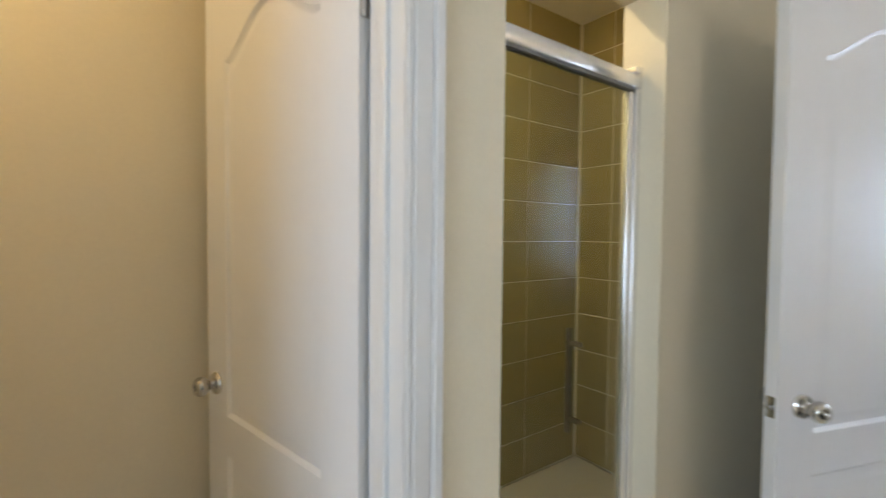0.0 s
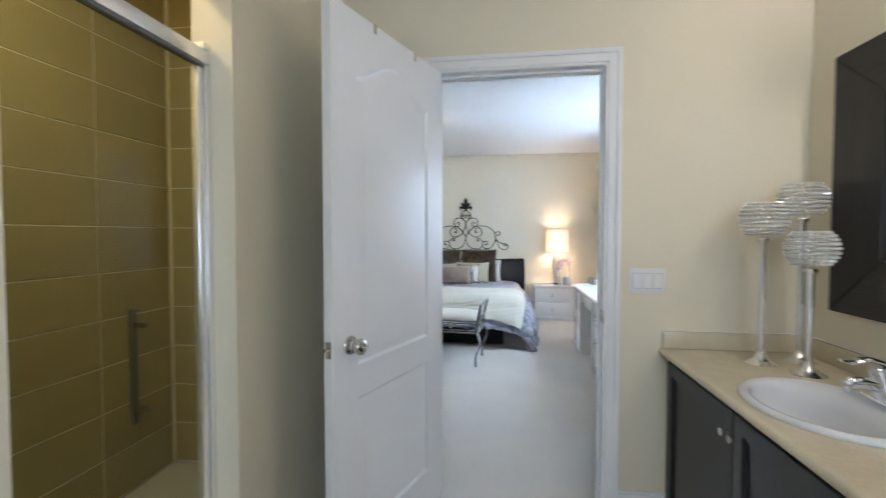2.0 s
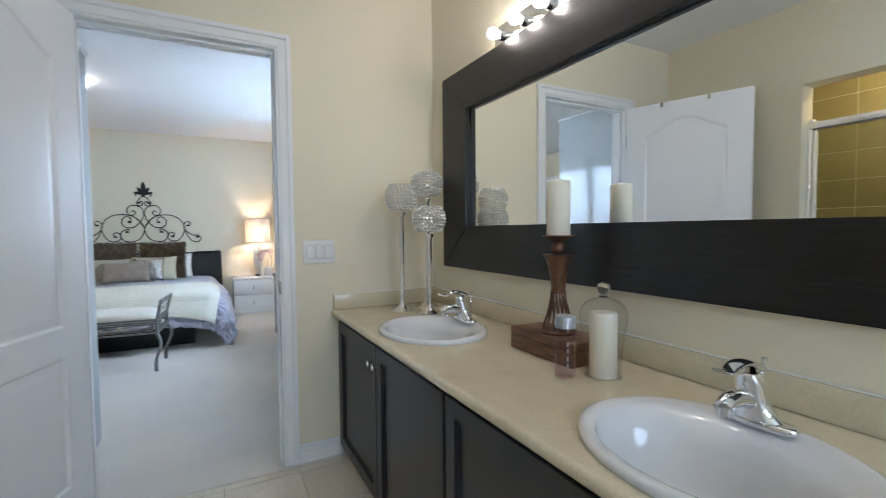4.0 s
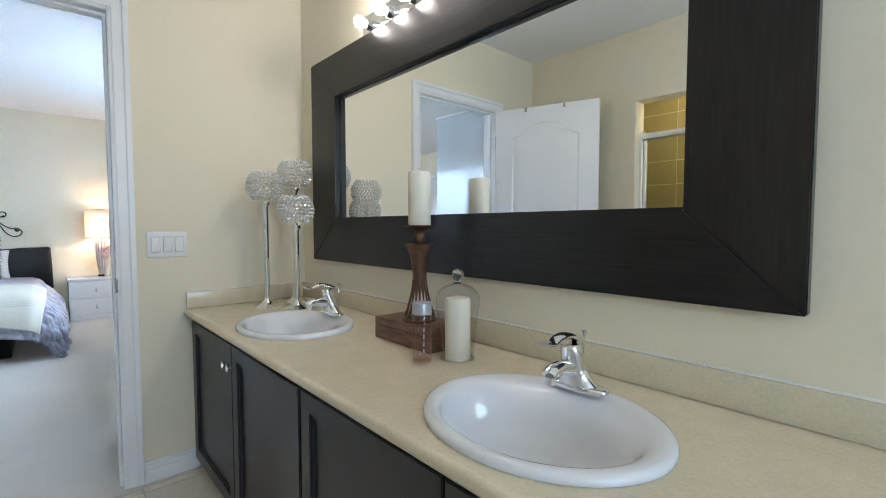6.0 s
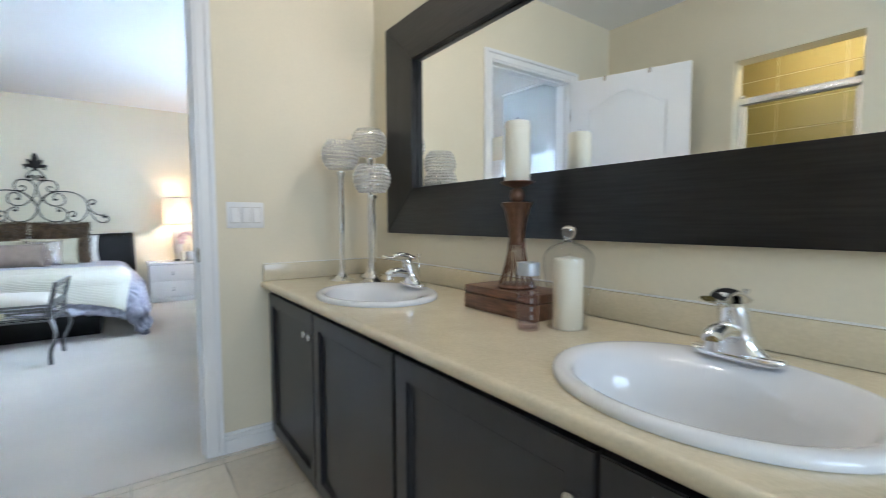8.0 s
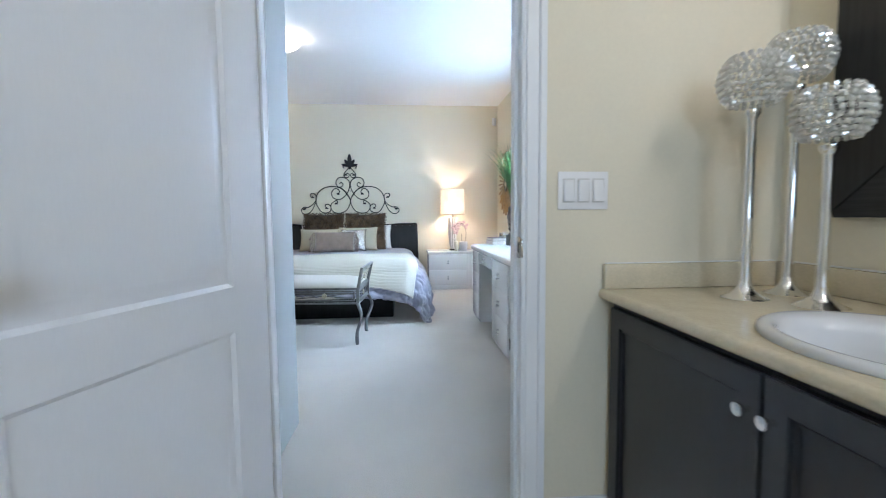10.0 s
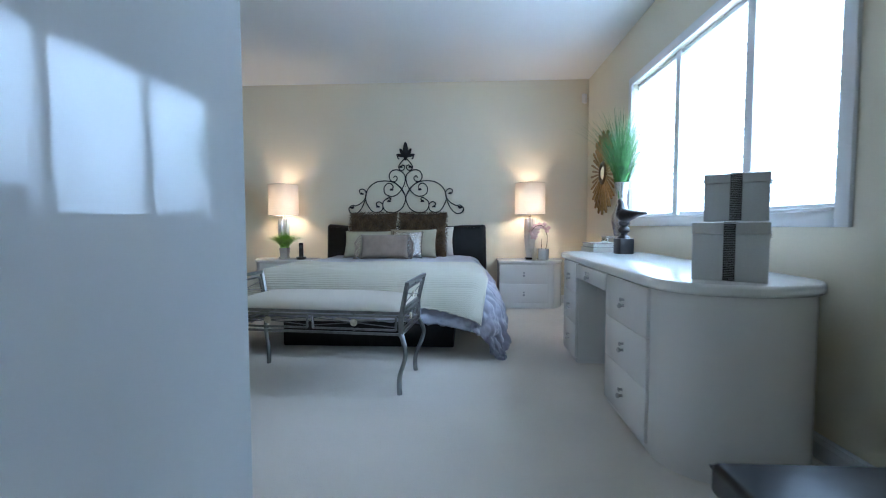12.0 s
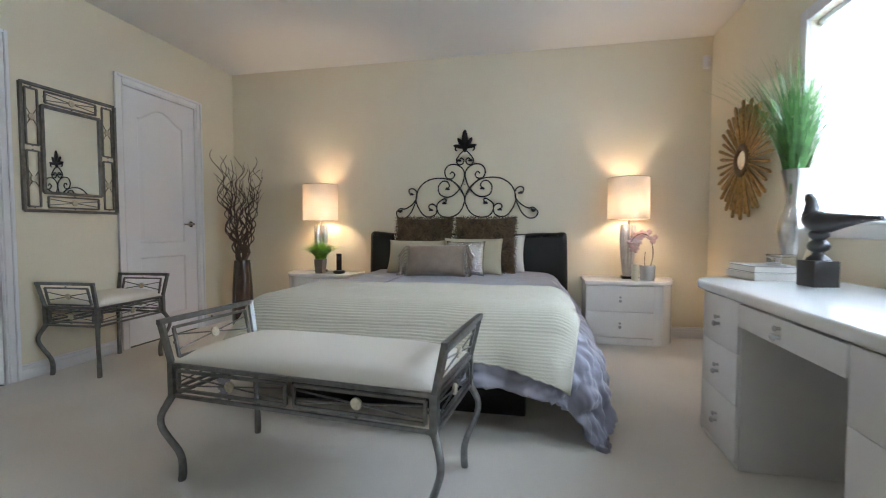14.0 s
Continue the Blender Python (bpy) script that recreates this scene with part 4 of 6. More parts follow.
# ---- bathroom ceiling fan ----
fan = thing("ceiling_vent", pose(0.75, 0.15, ZC), "round white ceiling exhaust fan grille", "vent")
part("cover", lathe(BM(), [(0.15, 0.0), (0.15, -0.012), (0.135, -0.024), (0.06, -0.030), (0.0, -0.030)], 32), TRIM, fan)
for k in range(3):
    part("ring", lathe(BM(), [(0.05 + 0.03 * k, -0.030 + 0.001 * k), (0.056 + 0.03 * k, -0.034), (0.062 + 0.03 * k, -0.029 + 0.001 * k)], 32), TRIM, fan)

# ---- bedroom: wardrobe, desk, nightstands ----
wd = thing("wardrobe", pose(XB + 0.002, 0.573, 0.004, 0, 0, -1.2), "tall white high-gloss wardrobe beside the doorway", "wardrobe")
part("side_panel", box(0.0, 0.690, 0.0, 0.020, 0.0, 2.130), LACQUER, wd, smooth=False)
part("carcass", box(0.0, 0.665, 0.0205, 1.58, 0.0, 2.120), WHITEGLOSS, wd, smooth=False)
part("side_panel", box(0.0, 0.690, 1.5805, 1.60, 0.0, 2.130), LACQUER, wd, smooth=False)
part("cornice", box(0.0, 0.700, -0.010, 1.61, 2.1305, 2.150, 0.004), WHITEGLOSS, wd)
for k in range(3):
    d = part("door", box(0.667, 0.687, 0.024 + 0.520 * k, 0.540 + 0.520 * k, 0.060, 2.118, 0.002), WHITEGLOSS, wd)
    part("handle", box(0.687, 0.703, 0.500 + 0.52 * k, 0.512 + 0.52 * k, 1.0, 1.16, 0.003), CHROME, d)


def half_oval(x0, x1, y0, y1, bulge0, bulge1, n=16, grow=0.0):
    """Outline of a long top along x with rounded ends that bulge past x0 and x1."""
    cy, b = (y0 + y1) / 2, (y1 - y0) / 2 + grow
    pts = [(x1 + (bulge1 + grow) * math.sin(math.pi * i / n) ** 0.8 if 0 < i < n else x1, cy - b * math.cos(math.pi * i / n)) for i in range(n + 1)]
    pts += [(x0 - (bulge0 + grow) * math.sin(math.pi * i / n) ** 0.8 if 0 < i < n else x0, cy + b * math.cos(math.pi * i / n)) for i in range(n + 1)]
    return pts


PULL = mat("clear_acrylic_pull", (0.66, 0.67, 0.68), 0.08, 0.3, coat=0.5)


def pull(parent, m):
    """A small acrylic drawer pull, facing local +z."""
    p = part("handle", lathe(BM(), [(0.0, 0.0), (0.007, 0.0), (0.005, 0.012), (0.011, 0.016), (0.012, 0.022), (0.007, 0.026), (0.0, 0.026)], 14), PULL, parent, "small pale acrylic drawer knob", m @ pose(0, 0.014, 0))
    part("stud", lathe(BM(), [(0.0, 0.0), (0.006, 0.0), (0.0045, 0.010), (0.009, 0.014), (0.009, 0.018), (0.0, 0.020)], 14), PULL, p, "", m @ pose(0, -0.014, 0))


dk = thing("desk", pose(0, 0, 0.004), "white high-gloss kneehole desk with rounded ends", "desk")
DYF, DYB, DTZ = -0.648, YW + 0.085, 0.655
part("top", prism(BM(), half_oval(4.850, 6.33, DYB, DYF, 0.25, 0.19, 20, 0.018), DTZ + 0.0005, 0.698, 0.014, 4), WHITEGLOSS, dk)
part("pedestal", prism(BM(), [p for i, p in enumerate(half_oval(4.850, 5.366, DYB, DYF - 0.012, 0.245, 0.0, 20)) if not (0 < i < 20)], 0.0, DTZ, 0.0), WHITEGLOSS, dk, angle=30)
part("pedestal", prism(BM(), [p for i, p in enumerate(half_oval(5.972, 6.33, DYB, DYF - 0.012, 0.0, 0.185, 20)) if not (21 < i < 41)], 0.0, DTZ, 0.0), WHITEGLOSS, dk, angle=30)
for z0, z1 in ((0.4488, 0.650), (0.2478, 0.4474), (0.030, 0.2464)):
    for xa, xb in ((4.854, 5.363), (5.976, 6.325)):
        d = part("drawer", box(xa, xb, DYF - 0.0115, DYF + 0.002, z0, z1, 0.001), WHITEGLOSS, dk)
        pull(d, pose((xa + xb) / 2, DYF + 0.002, (z0 + z1) / 2, -90))
d = part("drawer", box(5.370, 5.968, DYF - 0.030, DYF + 0.006, 0.562, 0.648, 0.002), WHITEGLOSS, dk)
pull(d, pose(5.674, DYF + 0.006, 0.605, -90))
part("apron", box(5.3665, 5.9715, DYB, DYF - 0.031, 0.575, DTZ), WHITEGLOSS, dk)
part("modesty_panel", box(5.3665, 5.9715, DYB, DYB + 0.018, 0.0, 0.5745), WHITEGLOSS, dk)


def nightstand(m, label):
    """A low cabinet with two drawers and a half-round open end; local: front at x = 0 facing -x, drawers from y = 0 to -0.5, round end beyond."""
    n = thing("nightstand", m, label, "nightstand", "nightstands beside the bed")
    def outline(g):
        pts = [(0.362, 0.0 + g), (-g, 0.0 + g), (-g, -0.515)]
        return pts + [(0.362 - (0.362 + g) * math.cos(math.pi / 2 * k / 14), -0.515 - (0.20 + g) * math.sin(math.pi / 2 * k / 14)) for k in range(1, 15)]
    part("top", prism(BM(), outline(0.012), 0.480, 0.517, 0.013, 4), WHITEGLOSS, n)
    part("body", prism(BM(), [(x + 0.016 if x < 0.01 else x, y) for x, y in outline(0.0)], 0.0, 0.4795), WHITEGLOSS, n, angle=30)
    for z0, z1 in ((0.272, 0.474), (0.064, 0.266)):
        d = part("drawer", box(-0.004, 0.0155, -0.508, -0.006, z0, z1, 0.002), WHITEGLOSS, n)
        pull(d, pose(-0.004, -0.257, (z0 + z1) / 2, 0, -90) @ pose(0, 0, 0, 0, 0, 90))
    part("plinth", box(0.002, 0.0155, -0.508, -0.006, 0.002, 0.058, 0.001), WHITEGLOSS, n)
    return n


nsr = nightstand(pose(7.832, -0.292, 0.004), "white glossy two-drawer nightstand with a rounded end")
nsl = nightstand(pose(7.832, 1.765, 0.004) @ Matrix.Diagonal((1, -1, 1, 1)), "white glossy nightstand with rounded end, behind the bed corner")

# ---- table lamps ----
LAMPBASE = mat("fluted_silver_ceramic", (0.70, 0.66, 0.60), 0.33, 0.6, blotch=0.1, blotch_scale=12)
LBULB = glow("lamp_bulb", (1.0, 0.76, 0.52), 25.0)


def table_lamp(x, y, z):
    t = thing("table_lamp", pose(x, y, z), "lit table lamp with cream drum shade and fluted silver base", "table lamp", "lamps on the nightstands")
    part("foot", box(-0.045, 0.045, -0.045, 0.045, 0.0, 0.022, 0.003), IRON, t, "small black square foot")
    bm = BM()
    seg = 48
    rings = []
    for zz, r in ((0.022, 0.030), (0.10, 0.042), (0.22, 0.054), (0.34, 0.060), (0.43, 0.058), (0.452, 0.052)):
        rings.append([bm.verts.new((r * (1 + 0.09 * math.cos(12 * 2 * math.pi * i / seg)) * math.cos(2 * math.pi * i / seg), r * (1 + 0.09 * math.cos(12 * 2 * math.pi * i / seg)) * math.sin(2 * math.pi * i / seg), zz)) for i in range(seg)])
    for p, q in zip(rings, rings[1:]):
        for i in range(seg):
            bm.faces.new((p[i], p[(i + 1) % seg], q[(i + 1) % seg], q[i]))
    bm.faces.new(rings[0][::-1])
    bm.faces.new(rings[-1])
    part("base", bm, LAMPBASE, t, angle=50)
    s0, s1, r = 0.490, 0.832, 0.163
    part("shade", lathe(BM(), [(r, s0), (r * 0.985, s1)], 48, caps=False), LAMPSHADE, t, "cream fabric drum shade glowing from inside")
    sh = t.children[-1]
    for zz in (s0, s1):
        part("shade_ring", tube(BM(), [(r * math.cos(2 * math.pi * k / 40), r * math.sin(2 * math.pi * k / 40), zz) for k in range(41)], 0.0022, 6), NICKEL, sh)
    bm = tube(BM(), [(0, 0, 0.45), (0, 0, 0.54)], 0.008, 8)
    tube(bm, [(0, 0, 0.60), (0, 0, 0.845)], 0.003, 6)
    for k in range(3):
        a = 2.1 * k
        tube(bm, [(0, 0, s1 - 0.012), (r * 0.97 * math.cos(a), r * 0.97 * math.sin(a), s1 - 0.002)], 0.002, 6)
    lathe(bm, [(0.0, 0.0), (0.006, 0.0), (0.008, 0.008), (0.0, 0.016)], 10, (0, 0, 0.842))
    part("harp", bm, NICKEL, t, "brass-toned harp and finial")
    point_light("table_lamp_light", (x, y, z + 0.60), 19.0, (1.0, 0.78, 0.55), 0.065)
    part("bulb", lathe(BM(), [(0.0, 0.53), (0.012, 0.535), (0.014, 0.55), (0.024, 0.57)], 14), LBULB, t)


table_lamp(8.012, -0.634, 0.5215)
table_lamp(8.012, 2.128, 0.5215)

# ---- bed ----
BY0, BY1, BXF, BXH, BZ = -0.105, 1.650, 6.120, 8.045, 0.545
bed = thing("bed", pose(0, 0, 0.004), "made double bed on a black platform with leather headboard", "bed")
part("platform", box(6.29, BXH, 0.150, 1.425, 0.0, 0.20, 0.012), LEATHER, bed, "low black upholstered platform")
part("mattress", box(BXF + 0.06, BXH - 0.003, BY0 + 0.06, BY1 - 0.06, 0.202, BZ - 0.02, 0.05, 4), IVORY, bed)
bm = BM()
cube(bm, 8.050, 8.180, -0.165, 1.660, 0.05, 0.895, 0.045, 5)
bmesh.ops.subdivide_edges(bm, edges=[e for e in bm.edges if abs(e.verts[0].co.y - e.verts[1].co.y) > 1.2], cuts=24)
for v in bm.verts:
    u = (v.co.y - 0.7475) / 0.9125
    if v.co.z > 0.5:
        v.co.z += 0.016 * u ** 6 - 0.010 * (1 - u * u) + 0.004 * math.sin(v.co.y * 17)
    v.co.y += 0.012 * math.sin(v.co.z * 6) * (1 if u > 0.95 else -1 if u < -0.95 else 0)
hb = part("headboard", bm, LEATHER, bed, "padded black leather headboard")
part("seam", tube(BM(), [(8.049, -0.115 + 1.725 * k / 20, 0.866 + 0.008 * abs(k / 10 - 1) ** 4) for k in range(21)], 0.003, 6), LEATHER, hb)


def drape(name, x0, x1, y0, y1, nx, ny, lift, material, parent, label, fold=0.03, ribs=0.0, rib_step=0.021, skew=0.0, flare=0.22, puff=0.0, thick=0.012, crinkle=1.0):
    """Cloth laid over the bed: plan coordinates past the mattress edges hang down, with folds that grow towards the hem."""
    bm = BM()
    r = 0.145
    grid = []
    for i in range(nx + 1):
        row = []
        for j in range(ny + 1):
            px, py = x0 - skew * (1 - j / ny) ** 4 + (x1 - x0 + skew * (1 - j / ny) ** 4) * i / nx, y0 + (y1 - y0) * j / ny
            df = max(0.0, BXF + r - px)
            dr, dl = max(0.0, BY0 + r - py), max(0.0, py - (BY1 - r))
            ds, sgn = (dr, -1) if dr > dl else (dl, 1)
            d = math.hypot(df, ds)
            bx_, by_ = max(px, BXF + r), min(max(py, BY0 + r), BY1 - r)
            z = BZ + lift
            z += 0.010 * noise.noise((px * 2.3, py * 2.3, 1.0)) + 0.004 * noise.noise((px * 9, py * 9, 3.0))
            if ribs:
                z += ribs * math.cos(2 * math.pi * (px + 0.004 * math.sin(py * 6)) / rib_step)
            ox = oy = 0.0
            if d > 1e-6:
                nxv, nyv = -df / d, sgn * ds / d
                a = min(d / r, math.pi / 2 - flare)
                hor, drop = (r + lift) * math.sin(a), (r + lift) * (1 - math.cos(a))
                rest = max(0.0, d - r * (math.pi / 2 - flare))
                hor += rest * math.sin(flare)
                drop += rest * math.cos(flare)
                along = (py if df > ds else px)
                f = fold * min(1.0, rest / 0.30) * (math.sin(along * 12 + 2.0 * math.sin(along * 5)) + 0.9 * noise.noise((px * 5, py * 5, 7.0)) + 0.25 * math.sin(along * 37 + rest * 9))
                hor += f + puff * (1 - (2 * min(1.0, rest / 0.34) - 1) ** 2)
                if crinkle:
                    w1 = 1 - abs(noise.noise((px * 7 + py * 4, py * 7 - px * 4, 4.0))) * 3
                    w2 = 1 - abs(noise.noise((px * 17 - py * 6, py * 17 + px * 6, 9.0))) * 3
                    hor -= crinkle * min(1.0, d / 0.12) * (0.022 * max(0.0, w1) ** 2 + 0.008 * max(0.0, w2) ** 2)
                ox, oy = nxv * hor, nyv * hor
                z -= drop
                if ribs:
                    ox += nxv * ribs * math.cos(2 * math.pi * px / rib_step) * min(1, d / r)
            z = max(z, 0.012 + lift)
            row.append(bm.verts.new((bx_ + ox, by_ + oy, z)))
        grid.append(row)
    for i in range(nx):
        for j in range(ny):
            bm.faces.new((grid[i][j], grid[i + 1][j], grid[i + 1][j + 1], grid[i][j + 1]))
    ob = part(name, bm, material, parent, label, angle=180)
    sol = ob.modifiers.new("thick", "SOLIDIFY")
    sol.thickness, sol.offset = thick, -1
    return ob


drape("duvet", BXF - 0.22, BXH - 0.02, BY0 - 0.38, BY1 + 0.36, 190, 210, 0.008, DUVET, bed, "lavender-grey satin duvet hanging over the sides", 0.020, skew=0.20, flare=0.38, puff=0.055, thick=0.028, crinkle=1.4)
bm = BM()
for k in range(2):
    y = 0.74 - 0.0 + (0.42 if k else -0.42)
    tube(bm, [(BXF + 0.12 + 1.5 * u, y, BZ + 0.010 + 0.010 * noise.noise(((BXF + 0.12 + 1.5 * u) * 2.3, y * 2.3, 1.0))) for u in [j / 30 for j in range(31)]], 0.004, 6)
part("duvet_seam", bm, DUVET, bed)
tb = thing("throw_blanket", pose(0, 0, 0.004), "ivory ribbed knit throw spread across the bed's foot", "blanket")
drape("cloth", BXF - 0.10, 6.88, BY0 + 0.02, BY1 + 0.20, 430, 110, 0.034, THROW, tb, "", 0.020, 0.0020, 0.0135, skew=0.16, flare=0.38, puff=0.035, crinkle=0.0)

# ---- pillows ----
def cushion(name, m, w, h, t, material, label, category="pillow", flop=0.0, corners=0.10):
    """A filled cushion standing on its long edge: local x is thickness, y width, z height."""
    c = thing(name, m, label, category)
    bm = BM()
    n = 22
    for side in (-1, 1):
        g = []
        for i in range(n + 1):
            row = []
            for j in range(n + 1):
                u, v = 2 * i / n - 1, 2 * j / n - 1
                k = (max(0.0, 1 - abs(u) ** 2.6) * max(0.0, 1 - abs(v) ** 2.6)) ** 0.5
                pin = 1 - corners * (1 - abs(v) ** 2) * abs(u) ** 6 * 0.6
                pinv = 1 - corners * (1 - abs(u) ** 2) * abs(v) ** 6
                x = side * t / 2 * k * (1 + 0.12 * noise.noise((u * 1.5 + w, v * 1.5 + h, side)))
                row.append(bm.verts.new((x + flop * v * v, w / 2 * u * pin, h / 2 + h / 2 * v * pinv)))
            g.append(row)
        for i in range(n):
            for j in range(n):
                bm.faces.new((g[i][j], g[i + 1][j], g[i + 1][j + 1], g[i][j + 1]))
    bmesh.ops.remove_doubles(bm, verts=bm.verts, dist=1e-4)
    part("cover", bm, material, c, angle=180)
    return c


FUR = mat("brown_faux_fur", (0.13, 0.082, 0.042), 0.9, grain=0.5, grain_scale=60, bump=0.8, bump_scale=90, blotch=0.45, blotch_scale=14, sheen=0.1)
OATMEAL = mat("sage_cream_cotton", (0.43, 0.395, 0.285), 0.85, grain=0.05, grain_scale=250, bump=0.15, bump_scale=300, blotch=0.05)
WHITECLOTH = mat("white_pillow_cotton", (0.76, 0.73, 0.68), 0.85, grain=0.03, grain_scale=250, bump=0.1, bump_scale=40)
TAUPE = mat("taupe_velvet", (0.23, 0.175, 0.13), 0.6, grain=0.06, grain_scale=150, sheen=0.25, blotch=0.12, blotch_scale=12)
FOIL = mat("silver_sequin", (0.62, 0.60, 0.58), 0.25, 0.9, grain=0.3, grain_scale=40, bump=0.9, bump_scale=55, stretch=(1, 1, 2.2))
ZP = BZ + 0.012


def fur_coat(parent, w, h, t, count, seed):
    """Short tufts all over a fur cushion."""
    rnd = random.Random(seed)
    verts, faces = [], []
    for _ in range(count):
        u, v, s = rnd.uniform(-1, 1), rnd.uniform(-1, 1), rnd.choice((-1, -1, -1, 1))
        k = (max(0.0, 1 - abs(u) ** 2.6) * max(0.0, 1 - abs(v) ** 2.6)) ** 0.5
        p = Vector((s * t / 2 * k, w / 2 * u * 0.985, h / 2 + h / 2 * v * 0.97))
        d = Vector((s * (0.35 + 0.4 * k), 0.9 * u * abs(u) ** 2 + rnd.uniform(-0.6, 0.6), 0.9 * v * abs(v) ** 2 - 0.45 + rnd.uniform(-0.5, 0.5))).normalized()
        side = d.cross(Vector((rnd.uniform(-1, 1), rnd.uniform(-1, 1), 1))).normalized() * 0.0030
        ln = rnd.uniform(0.018, 0.036)
        b = len(verts)
        verts += [p - side, p + side, p + d * ln * 0.6 + side * 0.6 + Vector((0, 0, -0.002)), p + d * ln + Vector((0, 0, -0.006))]
        faces += [(b, b + 1, b + 2), (b, b + 2, b + 3)]
    me = bpy.data.meshes.new("fur")
    me.from_pydata(verts, [], faces)
    me.materials.append(FUR)
    ob = new("fur", me)
    ob.parent = parent
    tagged(ob, "shaggy brown fur", kind="stuff")


for k, y in enumerate((1.085, 0.540)):
    c = cushion("fur_cushion", pose(7.845, y, ZP, 0, 14), 0.525, 0.50, 0.15, FUR, "square shaggy brown faux-fur cushion against the headboard", "cushion")
    tagged(c, group="fur cushions")
    fur_coat(c, 0.525, 0.50, 0.15, 8000, 5 + k)
cushion("pillow", pose(7.955, 1.09, ZP, 0, 8), 0.60, 0.33, 0.12, WHITECLOTH, "plain white cotton bed pillow behind cushions")
cushion("pillow", pose(7.955, 0.50, ZP, 0, 8), 0.60, 0.33, 0.12, WHITECLOTH, "plain white cotton bed pillow behind cushions")
cushion("pillow", pose(7.69, 1.11, ZP, 0, 22), 0.50, 0.305, 0.14, OATMEAL, "sage-cream cotton pillow leaning on the fur cushion")
cushion("pillow", pose(7.69, 0.625, ZP, 0, 22), 0.50, 0.325, 0.14, OATMEAL, "sage-cream cotton pillow with pinched corners")
cushion("sequin_cushion", pose(7.60, 0.672, ZP, 0, 22), 0.32, 0.30, 0.12, FOIL, "small shiny silver sequin cushion", "cushion")
c = cushion("tassel_cushion", pose(7.505, 0.895, ZP, 0, 22), 0.50, 0.27, 0.15, TAUPE, "taupe velvet lumbar cushion with side tassels", "cushion")
rnd = random.Random(3)
for s in (-1, 1):
    for k in range(9):
        z = 0.02 + 0.235 * k / 8
        tube_pts = [(0.0, s * 0.245, z), (-0.012, s * 0.262, z - 0.012), (-0.020 + rnd.uniform(-0.01, 0.01), s * (0.272 + rnd.uniform(0, 0.02)), max(0.004, z - 0.055)), (-0.022, s * (0.278 + rnd.uniform(0, 0.03)), max(0.003, z - 0.10))]
        part("tassel", tube(BM(), tube_pts, 0.0055, 6, lambda u: 0.6 + 0.5 * u), TAUPE, c)

# ---- iron scroll above the bed ----
art = thing("wall_art", pose(XH - 0.012, 0.762, 1.045), "black wrought-iron scrollwork wall ornament above the bed", "wall ornament")


def smooth_line(pts, per=8):
    out = []
    P = [Vector(p) for p in pts]
    P = [2 * P[0] - P[1]] + P + [2 * P[-1] - P[-2]]
    for i in range(1, len(P) - 2):
        for k in range(per):
            t = k / per
            a, b, c_, d = P[i - 1], P[i], P[i + 1], P[i + 2]
            out.append(0.5 * (2 * b + (c_ - a) * t + (2 * a - 5 * b + 4 * c_ - d) * t * t + (3 * b - a - 3 * c_ + d) * t ** 3))
    out.append(P[-2])
    return out


# control points of each bar in centimetres from the ornament's foot (out from the middle, up)
SCROLLS = (
    ((19.0, 13.2), (17.6, 15.4), (18.8, 17.2), (22.0, 16.0), (26.3, 12.0), (26.0, 5.5), (21.5, 0.8), (13.0, 0.2), (5.0, 4.5), (0.4, 14.0), (1.2, 21.0), (6.0, 29.0), (13.5, 35.0)),
    ((32.0, 7.0), (34.2, 8.8), (33.6, 11.6), (30.0, 12.2), (26.8, 9.0), (27.6, 3.2), (33.0, 0.4), (39.5, 2.0), (45.0, 10.0), (46.8, 18.5), (43.0, 28.5), (34.5, 34.8), (24.0, 36.4), (14.0, 34.6), (6.4, 28.6), (0.6, 19.5)),
    ((16.0, 26.5), (14.6, 29.5), (16.8, 33.0), (21.4, 33.2), (25.0, 28.5), (24.0, 22.0), (18.0, 18.8), (11.0, 20.2), (4.0, 27.5), (0.5, 37.0), (1.6, 44.0), (8.0, 48.6), (15.5, 48.0), (19.0, 42.5), (17.0, 36.5), (11.8, 36.0), (9.6, 39.5), (12.0, 42.0), (14.2, 40.0)),
    ((0.0, 62.5), (5.0, 57.6), (8.0, 52.4), (6.0, 48.6), (2.2, 49.2), (1.0, 52.6), (3.4, 54.6), (5.0, 52.4)),
    ((50.5, 22.0), (53.2, 22.6), (53.6, 26.0), (50.0, 27.2), (46.4, 24.0), (46.8, 17.5), (51.5, 11.5), (58.0, 8.0), (61.5, 8.6), (64.0, 7.6), (66.6, 4.0), (64.0, -0.4), (58.0, -0.8), (52.0, 4.5), (47.2, 14.5)),
)
for s in (-1, 1):
    for line in SCROLLS:
        sc = part("scroll", tube(BM(), smooth_line([(0, s * a / 100, b / 100) for a, b in line], 7), 0.0062, 8), IRON, art)
        a, b = line[0] if line[0][0] > 0.5 else line[-1]
        bm = BM()
        for q in range(3):
            bmesh.ops.create_icosphere(bm, subdivisions=2, radius=1.0, matrix=Matrix.LocRotScale((-0.004, s * (a / 100 - 0.004 + 0.010 * q), b / 100 - 0.004 + 0.007 * (q % 2)), Euler((0.7 * q * s, 0, 0)), (0.008, 0.016 - 0.003 * q, 0.009)))
        part("leaf", bm, IRON, sc)
for s in (-1, 1):
    part("end_leaf", tube(BM(), smooth_line([(0, s * 0.605, 0.075), (-0.006, s * 0.622, 0.058), (-0.006, s * 0.648, 0.060)], 6), 0.011, 8, lambda u: 0.4 + math.sin(math.pi * u)), IRON, art)
fl = BM()
